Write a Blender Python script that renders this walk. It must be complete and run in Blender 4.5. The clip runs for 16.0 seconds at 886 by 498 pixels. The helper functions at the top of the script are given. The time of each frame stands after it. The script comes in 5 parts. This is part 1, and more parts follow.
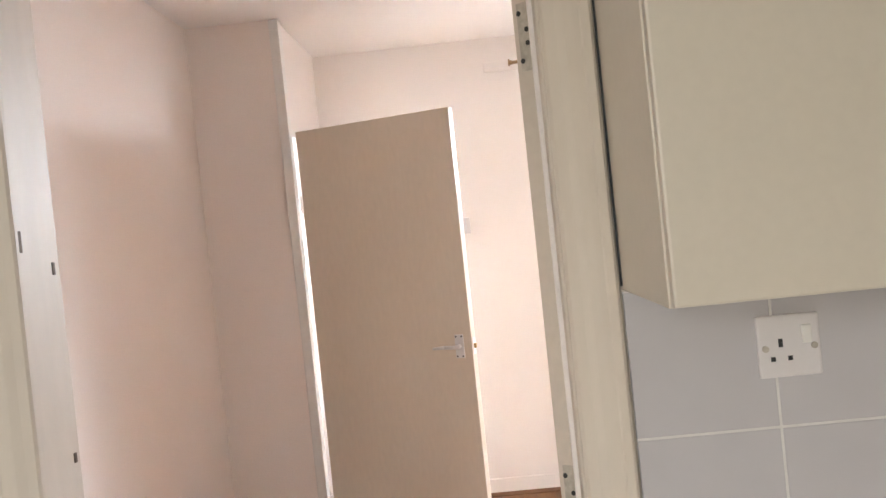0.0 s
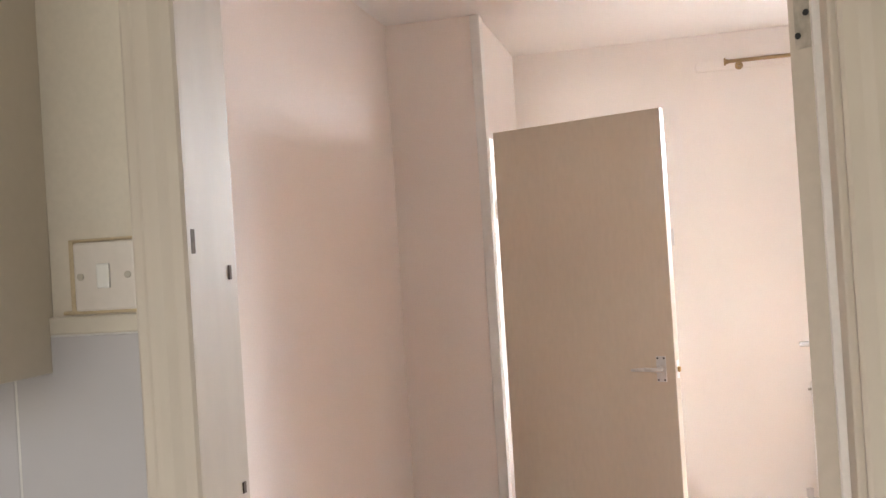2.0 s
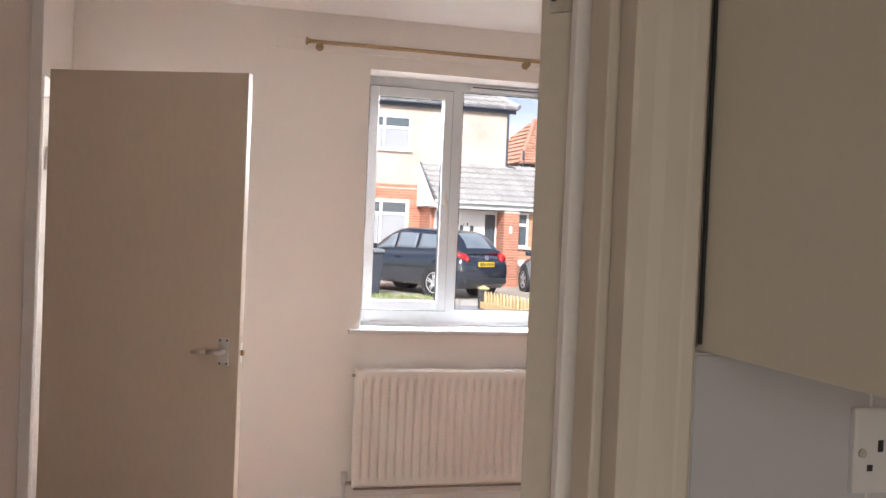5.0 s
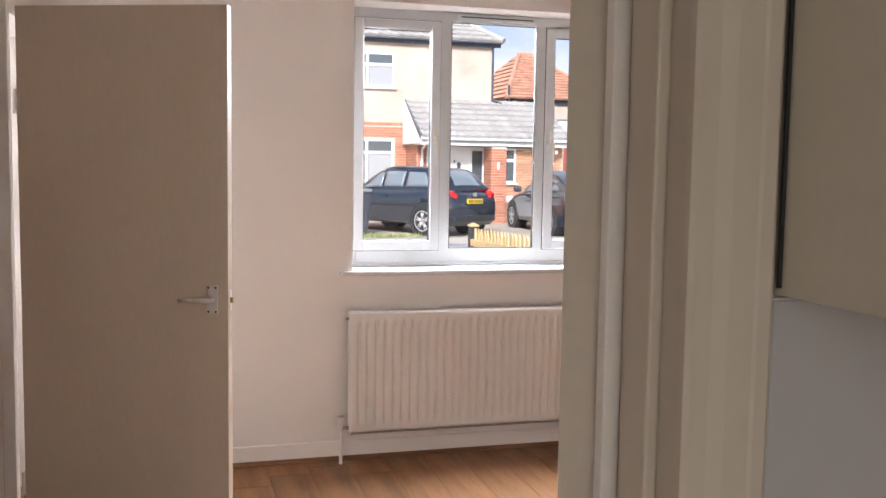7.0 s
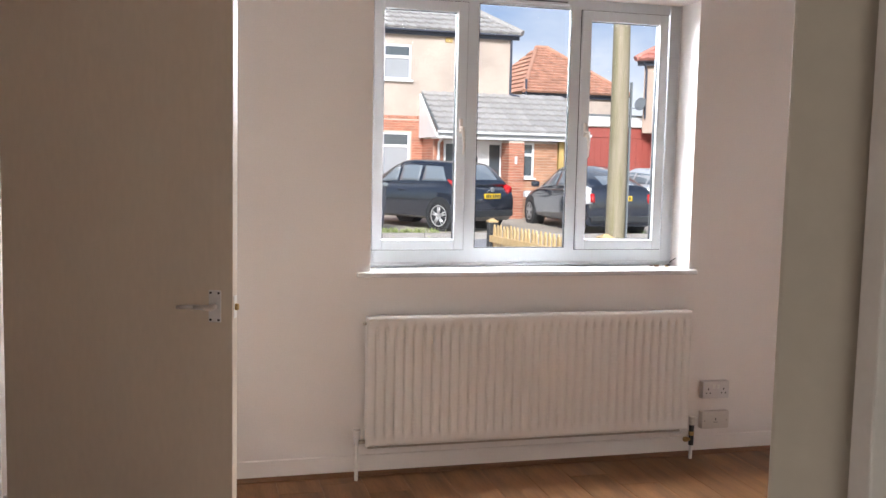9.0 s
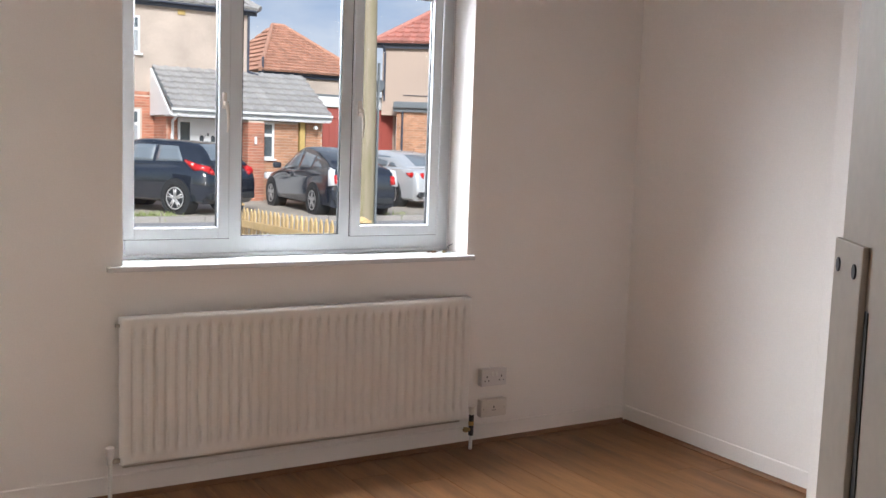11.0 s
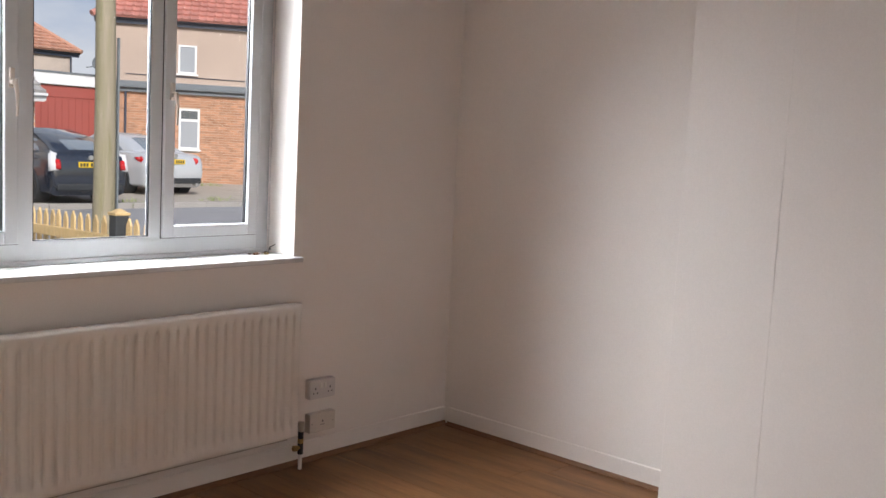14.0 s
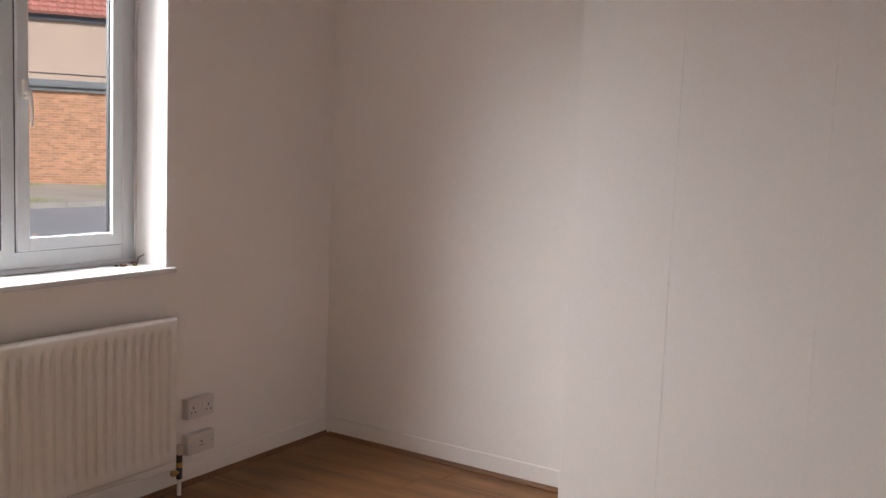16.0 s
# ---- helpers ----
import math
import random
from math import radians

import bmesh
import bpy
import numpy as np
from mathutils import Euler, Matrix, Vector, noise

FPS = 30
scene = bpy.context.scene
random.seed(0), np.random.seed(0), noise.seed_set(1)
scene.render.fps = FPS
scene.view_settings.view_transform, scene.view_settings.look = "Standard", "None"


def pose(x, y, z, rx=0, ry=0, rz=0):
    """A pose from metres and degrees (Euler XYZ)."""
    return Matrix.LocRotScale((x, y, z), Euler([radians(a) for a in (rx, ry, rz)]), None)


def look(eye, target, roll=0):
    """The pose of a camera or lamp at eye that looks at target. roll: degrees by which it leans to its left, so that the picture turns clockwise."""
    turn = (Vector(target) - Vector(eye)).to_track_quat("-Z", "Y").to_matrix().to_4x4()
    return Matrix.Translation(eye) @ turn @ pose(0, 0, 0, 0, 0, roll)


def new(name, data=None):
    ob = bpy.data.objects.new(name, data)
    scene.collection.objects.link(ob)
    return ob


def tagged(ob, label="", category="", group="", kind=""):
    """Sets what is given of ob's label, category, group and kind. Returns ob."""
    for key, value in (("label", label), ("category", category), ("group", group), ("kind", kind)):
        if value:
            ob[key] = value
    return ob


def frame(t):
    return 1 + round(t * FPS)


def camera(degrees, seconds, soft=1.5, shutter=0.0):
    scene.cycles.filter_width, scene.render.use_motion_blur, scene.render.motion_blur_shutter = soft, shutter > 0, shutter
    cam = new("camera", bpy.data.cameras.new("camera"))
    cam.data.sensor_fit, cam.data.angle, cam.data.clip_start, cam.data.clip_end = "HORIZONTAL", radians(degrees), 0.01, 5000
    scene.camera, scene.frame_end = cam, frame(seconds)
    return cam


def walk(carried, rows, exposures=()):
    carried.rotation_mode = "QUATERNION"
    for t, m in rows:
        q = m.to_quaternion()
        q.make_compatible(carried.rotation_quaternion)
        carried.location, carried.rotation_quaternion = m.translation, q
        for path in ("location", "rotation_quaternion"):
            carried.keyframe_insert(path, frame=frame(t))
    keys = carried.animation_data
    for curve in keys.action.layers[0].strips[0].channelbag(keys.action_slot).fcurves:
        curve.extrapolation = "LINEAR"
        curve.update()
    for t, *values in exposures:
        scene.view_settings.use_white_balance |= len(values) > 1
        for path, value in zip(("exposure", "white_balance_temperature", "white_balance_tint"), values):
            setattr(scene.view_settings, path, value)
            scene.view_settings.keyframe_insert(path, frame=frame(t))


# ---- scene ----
cam = camera(50.3, 16.0)
PATH = [
    (0, (-0.521, -5.212, 1.47), (-0.602, -3.214, 1.44), -5.9),
    (0.5, (-0.545, -5.145, 1.469), (-0.773, -3.158, 1.465), -6.7),
    (1, (-0.564, -5.09, 1.475), (-0.921, -3.122, 1.491), -6.2),
    (1.5, (-0.577, -5.038, 1.479), (-1.012, -3.086, 1.499), -3.6),
    (2, (-0.591, -4.977, 1.483), (-1.059, -3.032, 1.498), -3.6),
    (2.5, (-0.618, -4.914, 1.479), (-1.017, -2.954, 1.484), -2.2),
    (3, (-0.66, -4.865, 1.483), (-0.947, -2.886, 1.501), -1.4),
    (3.5, (-0.715, -4.8, 1.489), (-0.814, -2.803, 1.497), -1.3),
    (4, (-0.745, -4.759, 1.493), (-0.58, -2.766, 1.469), -0.3),
    (4.5, (-0.781, -4.747, 1.489), (-0.336, -2.797, 1.452), 2.5),
    (4.7, (-0.781, -4.735, 1.476), (-0.285, -2.798, 1.442), 3.0),
    (6.8, (-0.78, -4.61, 1.465), (-0.22, -2.697, 1.303), 0.7),
    (7, (-0.772, -4.575, 1.465), (-0.228, -2.658, 1.292), 0.9),
    (7.5, (-0.742, -4.489, 1.463), (-0.242, -2.56, 1.295), 0.9),
    (8, (-0.717, -4.409, 1.453), (-0.314, -2.459, 1.268), 1.8),
    (10.3, (-0.747, -3.954, 1.463), (0.101, -2.154, 1.268), 0.3),
    (10.5, (-0.752, -3.926, 1.459), (0.152, -2.154, 1.258), 0.4),
    (11, (-0.761, -3.827, 1.448), (0.264, -2.122, 1.239), 2.0),
    (11.5, (-0.764, -3.711, 1.444), (0.297, -2.029, 1.235), 1.4),
    (12, (-0.766, -3.594, 1.456), (0.406, -1.987, 1.248), 0.9),
    (12.5, (-0.784, -3.496, 1.46), (0.442, -1.93, 1.251), 0.4),
    (13, (-0.818, -3.413, 1.451), (0.465, -1.893, 1.243), 1.1),
    (13.5, (-0.874, -3.326, 1.445), (0.514, -1.901, 1.237), 2.0),
    (14, (-0.938, -3.235, 1.462), (0.539, -1.903, 1.245), 2.9),
    (14.5, (-0.973, -3.165, 1.481), (0.557, -1.898, 1.256), 1.0),
    (15, (-0.975, -3.12, 1.489), (0.599, -1.907, 1.258), -0.1),
    (15.5, (-0.999, -3.03, 1.498), (0.63, -1.894, 1.261), 1.4),
    (16, (-0.948, -2.965, 1.479), (0.737, -1.91, 1.263), 2.3),
]
EXPOSURE = [(0, 1.5, 6000, 9), (0.5, 1.35, 6150, 10), (2.5, 1.35, 6100, 9), (3.5, 1.0, 6200, 11), (4.5, 0.52, 6250, 12), (7, 0.4, 6250, 13), (10.5, -0.05, 6050, 8), (13.5, -0.3, 6250, 10), (16, -0.45, 6450, 12)]
walk(cam, [(t, look(eye, target, roll)) for t, eye, target, roll in PATH], EXPOSURE)

# ---------------------------------------------------------------- light
world = bpy.data.worlds.new("world")
scene.world = world
world.use_nodes = True
wn = world.node_tree.nodes
sky = wn.new("ShaderNodeTexSky")
sky.sky_type = "NISHITA"
sky.sun_disc = False
sky.sun_elevation = radians(35)
sky.sun_rotation = radians(203)
sky.dust_density = 2.0
sky.air_density = 1.0
world.node_tree.links.new(sky.outputs[0], wn["Background"].inputs[0])
wn["Background"].inputs[1].default_value = 0.15

sun_data = bpy.data.lights.new("sun", "SUN")
sun_data.energy, sun_data.angle, sun_data.color = 5.0, radians(12), (1.0, 0.96, 0.9)
sun = new("sun", sun_data)
sun.matrix_world = look((0, 0, 40), (22, 52, 0))


def sky_lamp(name, m, sx, sy, watts, color):
    d = bpy.data.lights.new(name, "AREA")
    d.shape, d.size, d.size_y, d.energy, d.color = "RECTANGLE", sx, sy, watts, color
    o = new(name, d)
    o.matrix_world = m
    return o


# daylight entering by the front window and by the kitchen window behind the camera
sky_lamp("front_window_skylight", look((0.95, 0.98, 2.64), (0.65, -1.6, 0.45)), 3.0, 1.65, 760, (0.96, 0.98, 1.0))
sky_lamp("hall_window_skylight", look((-2.0, 0.28, 1.55), (-2.0, -0.5, 1.45)), 0.66, 1.05, 24, (0.97, 0.98, 1.0))
sky_lamp("kitchen_window_skylight", look((-1.6, -7.3, 1.62), (-0.75, -4.0, 1.3)), 1.85, 1.15, 7.2, (1.0, 0.96, 0.92))


# ---------------------------------------------------------------- materials
def mat(name, color, rough=0.5, metal=0.0, var=0.06, scale=6.0, fine=90.0, bump=0.08, tint=None, stretch=(1, 1, 1), spec=0.5, rnd=0.0):
    """Procedural surface: base colour with broad and fine variation, and fine relief."""
    m = bpy.data.materials.new(name)
    m.use_nodes = True
    t = m.node_tree
    n, l = t.nodes, t.links
    b = n["Principled BSDF"]
    b.inputs["Roughness"].default_value = rough
    b.inputs["Metallic"].default_value = metal
    b.inputs["Specular IOR Level"].default_value = spec
    co = n.new("ShaderNodeTexCoord")
    mp = n.new("ShaderNodeMapping")
    mp.inputs["Scale"].default_value = stretch
    l.new(co.outputs["Object"], mp.inputs[0])
    big = n.new("ShaderNodeTexNoise")
    big.inputs["Scale"].default_value, big.inputs["Detail"].default_value = scale, 4
    sm = n.new("ShaderNodeTexNoise")
    sm.inputs["Scale"].default_value, sm.inputs["Detail"].default_value = fine, 5
    l.new(mp.outputs[0], big.inputs[0])
    l.new(mp.outputs[0], sm.inputs[0])
    dark = tint or tuple(c * 0.72 for c in color)
    r1 = n.new("ShaderNodeMapRange")
    r1.inputs[1].default_value, r1.inputs[2].default_value = 0.3, 0.75
    r1.inputs[3].default_value, r1.inputs[4].default_value = 0.0, min(1.0, var * 6)
    l.new(big.outputs[0], r1.inputs[0])
    mix = n.new("ShaderNodeMix")
    mix.data_type = "RGBA"
    mix.inputs[6].default_value = (*color, 1)
    mix.inputs[7].default_value = (*dark, 1)
    l.new(r1.outputs[0], mix.inputs[0])
    hsv = n.new("ShaderNodeHueSaturation")
    r2 = n.new("ShaderNodeMapRange")
    r2.inputs[1].default_value, r2.inputs[2].default_value = 0.25, 0.75
    r2.inputs[3].default_value, r2.inputs[4].default_value = 1 - var, 1 + var
    l.new(sm.outputs[0], r2.inputs[0])
    val = r2.outputs[0]
    if rnd:
        oi = n.new("ShaderNodeObjectInfo")
        r3 = n.new("ShaderNodeMapRange")
        r3.inputs[3].default_value, r3.inputs[4].default_value = 1 - rnd, 1 + rnd
        l.new(oi.outputs["Random"], r3.inputs[0])
        mu = n.new("ShaderNodeMath")
        mu.operation = "MULTIPLY"
        l.new(val, mu.inputs[0])
        l.new(r3.outputs[0], mu.inputs[1])
        val = mu.outputs[0]
    l.new(val, hsv.inputs["Value"])
    l.new(mix.outputs[2], hsv.inputs["Color"])
    l.new(hsv.outputs[0], b.inputs["Base Color"])
    if bump:
        bp = n.new("ShaderNodeBump")
        bp.inputs["Strength"].default_value, bp.inputs["Distance"].default_value = bump, 0.004
        l.new(sm.outputs[0], bp.inputs["Height"])
        l.new(bp.outputs[0], b.inputs["Normal"])
    return m


def wood_floor_mat():
    m = mat("laminate_oak", (0.285, 0.138, 0.055), 0.42, spec=0.3, var=0.16, scale=1.6, fine=16.0, bump=0.03, tint=(0.12, 0.052, 0.02), stretch=(9, 0.9, 9), rnd=0.16)
    return m


def glass_mat(name, tint=(1, 1, 1), rough=0.0):
    m = bpy.data.materials.new(name)
    m.use_nodes = True
    n, l = m.node_tree.nodes, m.node_tree.links
    n.clear()
    out = n.new("ShaderNodeOutputMaterial")
    tr = n.new("ShaderNodeBsdfTransparent")
    tr.inputs[0].default_value = (*tint, 1)
    gl = n.new("ShaderNodeBsdfGlossy")
    gl.inputs["Roughness"].default_value = rough
    fr = n.new("ShaderNodeFresnel")
    fr.inputs[0].default_value = 1.25
    mx = n.new("ShaderNodeMixShader")
    l.new(fr.outputs[0], mx.inputs[0])
    l.new(tr.outputs[0], mx.inputs[1])
    l.new(gl.outputs[0], mx.inputs[2])
    l.new(mx.outputs[0], out.inputs[0])
    return m


M = {}
M["wall"] = mat("white_emulsion", (0.86, 0.81, 0.77), 0.72, var=0.03, scale=1.3, fine=160, bump=0.05)
M["cream_wall"] = mat("cream_emulsion", (0.85, 0.775, 0.715), 0.72, var=0.03, scale=1.3, fine=160, bump=0.05)
M["ceiling"] = mat("ceiling_paint", (0.86, 0.83, 0.8), 0.8, var=0.02, scale=1.0, fine=120, bump=0.05)
M["kitchen_wall"] = mat("kitchen_emulsion", (0.7, 0.635, 0.535), 0.6, var=0.03, scale=2, fine=140, bump=0.06)
M["gloss"] = mat("old_gloss_paint", (0.63, 0.56, 0.475), 0.5, spec=0.25, var=0.04, scale=5, fine=30, bump=0.1, stretch=(1, 1, 0.25))
M["gloss_white"] = mat("white_gloss_paint", (0.78, 0.76, 0.72), 0.3, var=0.03, scale=5, fine=40, bump=0.05)
M["door"] = mat("cream_door_paint", (0.68, 0.585, 0.47), 0.45, var=0.03, scale=3, fine=60, bump=0.05, stretch=(1, 1, 0.3))
M["leaf"] = mat("matt_cream_door", (0.6, 0.53, 0.45), 0.6, var=0.04, scale=3, fine=60, bump=0.06, spec=0.25)
M["chip"] = mat("chipped_paint", (0.16, 0.12, 0.09), 0.8, var=0.15, scale=40, fine=200)
M["upvc"] = mat("white_upvc", (0.66, 0.68, 0.7), 0.28, var=0.012, scale=4, fine=50, bump=0.01)
M["gasket"] = mat("rubber_gasket", (0.03, 0.03, 0.033), 0.6, var=0.05)
M["sill"] = mat("sill_gloss", (0.7, 0.69, 0.68), 0.25, var=0.02, scale=6, fine=60, bump=0.03)
M["radiator"] = mat("radiator_enamel", (0.78, 0.74, 0.7), 0.33, var=0.02, scale=4, fine=60, bump=0.02)
M["floor"] = wood_floor_mat()
M["underlay"] = mat("floor_joint", (0.07, 0.035, 0.018), 0.8, var=0.1)
M["beading"] = mat("oak_beading", (0.2, 0.095, 0.04), 0.5, var=0.14, scale=8, fine=60, bump=0.06, stretch=(1, 1, 6))
M["brass"] = mat("dull_brass", (0.5, 0.33, 0.14), 0.35, 1.0, var=0.1, scale=30)
M["rod"] = mat("antique_brass_rod", (0.42, 0.29, 0.15), 0.38, 0.6, var=0.08, scale=10)
M["chrome"] = mat("satin_aluminium", (0.72, 0.71, 0.7), 0.3, 1.0, var=0.04, scale=20, bump=0.02)
M["steel"] = mat("painted_hinge_steel", (0.5, 0.45, 0.38), 0.45, 0.2, var=0.2, scale=60)
M["dark"] = mat("dark_slot", (0.02, 0.02, 0.02), 0.6, var=0.05)
M["plastic"] = mat("white_plastic", (0.69, 0.655, 0.645), 0.35, var=0.02, scale=10, fine=80, bump=0.01)
M["old_plastic"] = mat("ivory_plastic", (0.7, 0.64, 0.58), 0.35, var=0.03, scale=12, fine=80, bump=0.02)
M["cabinet"] = mat("cream_cabinet", (0.6, 0.545, 0.455), 0.42, var=0.02, scale=4, fine=80, bump=0.02)
M["tile"] = mat("glazed_tile", (0.52, 0.5, 0.51), 0.12, var=0.02, scale=3, fine=14, bump=0.03)
M["grout"] = mat("tile_grout", (0.68, 0.66, 0.63), 0.8, var=0.06)
M["kfloor"] = mat("kitchen_vinyl", (0.3, 0.28, 0.26), 0.5, var=0.08, scale=8)
M["old_edge"] = mat("yellowed_edge_paint", (0.6, 0.48, 0.31), 0.5, var=0.12, scale=50, fine=200, bump=0.3)
M["glass"] = glass_mat("window_glass")


# ---------------------------------------------------------------- helpers of this place
OFF = {}


def thing(name, label="", category="", base=(0, 0, 0), group="", kind="", local=False):
    o = new(name)
    o.empty_display_size = 0.1
    o.location = base
    OFF[o] = Vector((0, 0, 0)) if local else Vector(base)
    return tagged(o, label, category, group, kind)


def mesh_of(name, bm, material, smooth=False):
    me = bpy.data.meshes.new(name)
    bmesh.ops.recalc_face_normals(bm, faces=bm.faces)
    bm.to_mesh(me)
    bm.free()
    me.materials.append(material)
    if smooth:
        for p in me.polygons:
            p.use_smooth = True
    return me


def part(name, bm, material, parent=None, label="", smooth=False):
    """Links a bmesh, given in the thing's own coordinates, as one mesh object under parent."""
    off = OFF.get(parent)
    if off is not None:
        bmesh.ops.translate(bm, verts=bm.verts, vec=-off)
    o = new(name, mesh_of(name, bm, material, smooth))
    if parent is not None:
        o.parent = parent
        OFF[o] = off if off is not None else Vector((0, 0, 0))
    if label:
        o["label"] = label
    return o


def solid(name, bm, material, label="", category="", kind="", group="", smooth=False):
    o = new(name, mesh_of(name, bm, material, smooth))
    OFF[o] = Vector((0, 0, 0))
    return tagged(o, label, category, group, kind)


def box(x0, x1, y0, y1, z0, z1, bevel=0.0, seg=2, bm=None):
    own = bm is None
    b = bmesh.new()
    v = [b.verts.new((x, y, z)) for z in (z0, z1) for y in (y0, y1) for x in (x0, x1)]
    for f in ((0, 2, 3, 1), (4, 5, 7, 6), (0, 1, 5, 4), (1, 3, 7, 5), (3, 2, 6, 7), (2, 0, 4, 6)):
        b.faces.new([v[i] for i in f])
    if bevel:
        bmesh.ops.bevel(b, geom=b.edges[:], offset=bevel, segments=seg, affect="EDGES", profile=0.6)
    if own:
        return b
    me = bpy.data.meshes.new("tmp")
    b.to_mesh(me)
    b.free()
    bm.from_mesh(me)
    bpy.data.meshes.remove(me)
    return bm


def cyl(a, b, r0, r1=None, seg=16, bm=None, caps=True):
    """A (tapered) round bar from a to b."""
    bm = bm or bmesh.new()
    a, b = Vector(a), Vector(b)
    r1 = r0 if r1 is None else r1
    w = (b - a).normalized()
    u = w.orthogonal().normalized()
    v = w.cross(u)
    rings = []
    for p, r in ((a, r0), (b, r1)):
        rings.append([bm.verts.new(p + u * (r * math.cos(2 * math.pi * i / seg)) + v * (r * math.sin(2 * math.pi * i / seg))) for i in range(seg)])
    for i in range(seg):
        j = (i + 1) % seg
        bm.faces.new((rings[0][i], rings[0][j], rings[1][j], rings[1][i]))
    if caps:
        bm.faces.new(rings[0][::-1])
        bm.faces.new(rings[1])
    return bm


def tube(pts, radii, bm, seg=10):
    """A round bar swept smoothly through points that run mainly up or down."""
    rings = [[bm.verts.new(Vector(p) + Vector((q * math.cos(2 * math.pi * k / seg), q * 0.75 * math.sin(2 * math.pi * k / seg), 0))) for k in range(seg)] for p, q in zip(pts, radii)]
    for a, b in zip(rings, rings[1:]):
        for k in range(seg):
            bm.faces.new((a[k], a[(k + 1) % seg], b[(k + 1) % seg], b[k]))
    bm.faces.new(rings[0][::-1])
    bm.faces.new(rings[-1])
    return bm


def extrude_profile(pts, a, b, axis, bm=None):
    """A closed profile (u, v) drawn along axis 'x', 'y' or 'z' from a to b."""
    bm = bm or bmesh.new()

    def at(u, v, w):
        return {"x": (w, u, v), "y": (u, w, v), "z": (u, v, w)}[axis]
    r0 = [bm.verts.new(at(u, v, a)) for u, v in pts]
    r1 = [bm.verts.new(at(u, v, b)) for u, v in pts]
    n = len(pts)
    for i in range(n):
        j = (i + 1) % n
        bm.faces.new((r0[i], r0[j], r1[j], r1[i]))
    bm.faces.new(r0[::-1])
    bm.faces.new(r1)
    return bm


def turned(bm, m):
    bmesh.ops.transform(bm, matrix=m, verts=bm.verts)
    return bm


# ---------------------------------------------------------------- large structure
CEIL = 2.52
RY, KY = -3.82, -3.96          # room face and kitchen face of the wall with the doorway
DX0, DX1, DH = -1.185, -0.374, 2.06   # rough opening of that doorway
WX0, WX1, WZ0, WZ1 = 0.063, 1.675, 0.929, 2.262
LX = -1.762                     # left wall of the room
SY = -0.95                     # stub wall facing the kitchen
HX = -1.345                     # wall with the hall door
RX, BX = 2.722, 2.405           # alcove wall, chimney breast
BY0, BY1 = -3.1, -1.453


def structure(name, label, material, *boxes):
    bm = bmesh.new()
    for b in boxes:
        box(*b, bm=bm)
    return solid(name, bm, material, label, kind="structure")


structure("wall_north", "white painted window wall with a deep window opening", M["wall"],
          (-1.65, WX0, 0, 0.3, 0, CEIL), (-2.72, -2.35, 0, 0.3, 0, CEIL), (-2.35, -1.65, 0, 0.3, 0, 1.0), (-2.35, -1.65, 0, 0.3, 2.1, CEIL), (WX1, RX + 0.2, 0, 0.3, 0, CEIL), (WX0, WX1, 0, 0.3, 0, WZ0 - 0.006), (WX0, WX1, 0, 0.3, WZ1, CEIL))
structure("wall_west", "plain cream painted side wall of the room", M["cream_wall"], (LX - 0.12, LX, RY, SY + 0.1, 0, CEIL))
structure("wall_stub", "short cream painted wall return beside the hall door", M["cream_wall"], (LX, HX - 0.03, SY, SY + 0.1, 0, CEIL))
structure("wall_hall", "white painted wall above and beside the hall doorway", M["wall"],
          (HX - 0.1, HX, SY + 0.1, -0.04, 2.03, CEIL), (HX - 0.1, HX, -0.04, 0, 0, CEIL))
structure("wall_hall_back", "plain white painted wall of the hall behind", M["wall"], (-2.72, -2.6, SY + 0.1, 0, 0, CEIL), (-2.6, LX, SY + 0.02, SY + 0.1, 0, CEIL))
structure("wall_east", "white painted wall at the back of the alcove", M["wall"], (RX, RX + 0.15, RY - 0.1, 0, 0, CEIL))
breast = structure("chimney_breast", "white papered chimney breast with a faint vertical paper seam", M["wall"], (BX, RX, BY0, BY1, 0, CEIL))
part("paper_sheet", box(BX - 0.0014, BX - 0.0005, -1.8497, BY1 - 0.004, 0.096, CEIL - 0.002, 0.001, 1), M["wall"], breast)
part("paper_sheet", box(BX - 0.001, BX - 0.0005, -2.3675, -1.8502, 0.096, CEIL - 0.002, 0.0005, 1), M["wall"], breast)
part("paper_sheet", box(BX - 0.0014, BX - 0.0005, -2.89, -2.368, 0.096, CEIL - 0.002, 0.001, 1), M["wall"], breast)
structure("wall_south", "white painted wall with the kitchen doorway", M["wall"],
          (LX - 0.12, DX0, KY + 0.006, RY, 0, CEIL), (DX1, RX, KY + 0.006, RY, 0, CEIL), (DX0, DX1, KY + 0.006, RY, DH, CEIL))
structure("ceiling", "plain white painted ceiling", M["ceiling"], (-2.75, RX + 0.2, -7.4, 0.3, CEIL, CEIL + 0.1))
structure("wall_kitchen_north", "cream painted kitchen wall round the doorway", M["kitchen_wall"],
          (-2.6, DX0, KY, KY + 0.006, 0, CEIL), (DX1, 1.0, KY, KY + 0.006, 0, CEIL), (DX0, DX1, KY, KY + 0.006, DH, CEIL))
structure("wall_kitchen_side", "plain cream kitchen side walls", M["kitchen_wall"], (-2.72, -2.6, -7.4, KY, 0, CEIL), (1.0, 1.12, -7.4, KY, 0, CEIL))
structure("wall_kitchen_south", "plain cream kitchen wall with a window opening", M["kitchen_wall"],
          (-2.6, -2.55, -7.4, -7.25, 0, CEIL), (-0.65, 1.0, -7.4, -7.25, 0, CEIL), (-2.55, -0.65, -7.4, -7.25, 0, 1.0), (-2.55, -0.65, -7.4, -7.25, 2.25, CEIL))
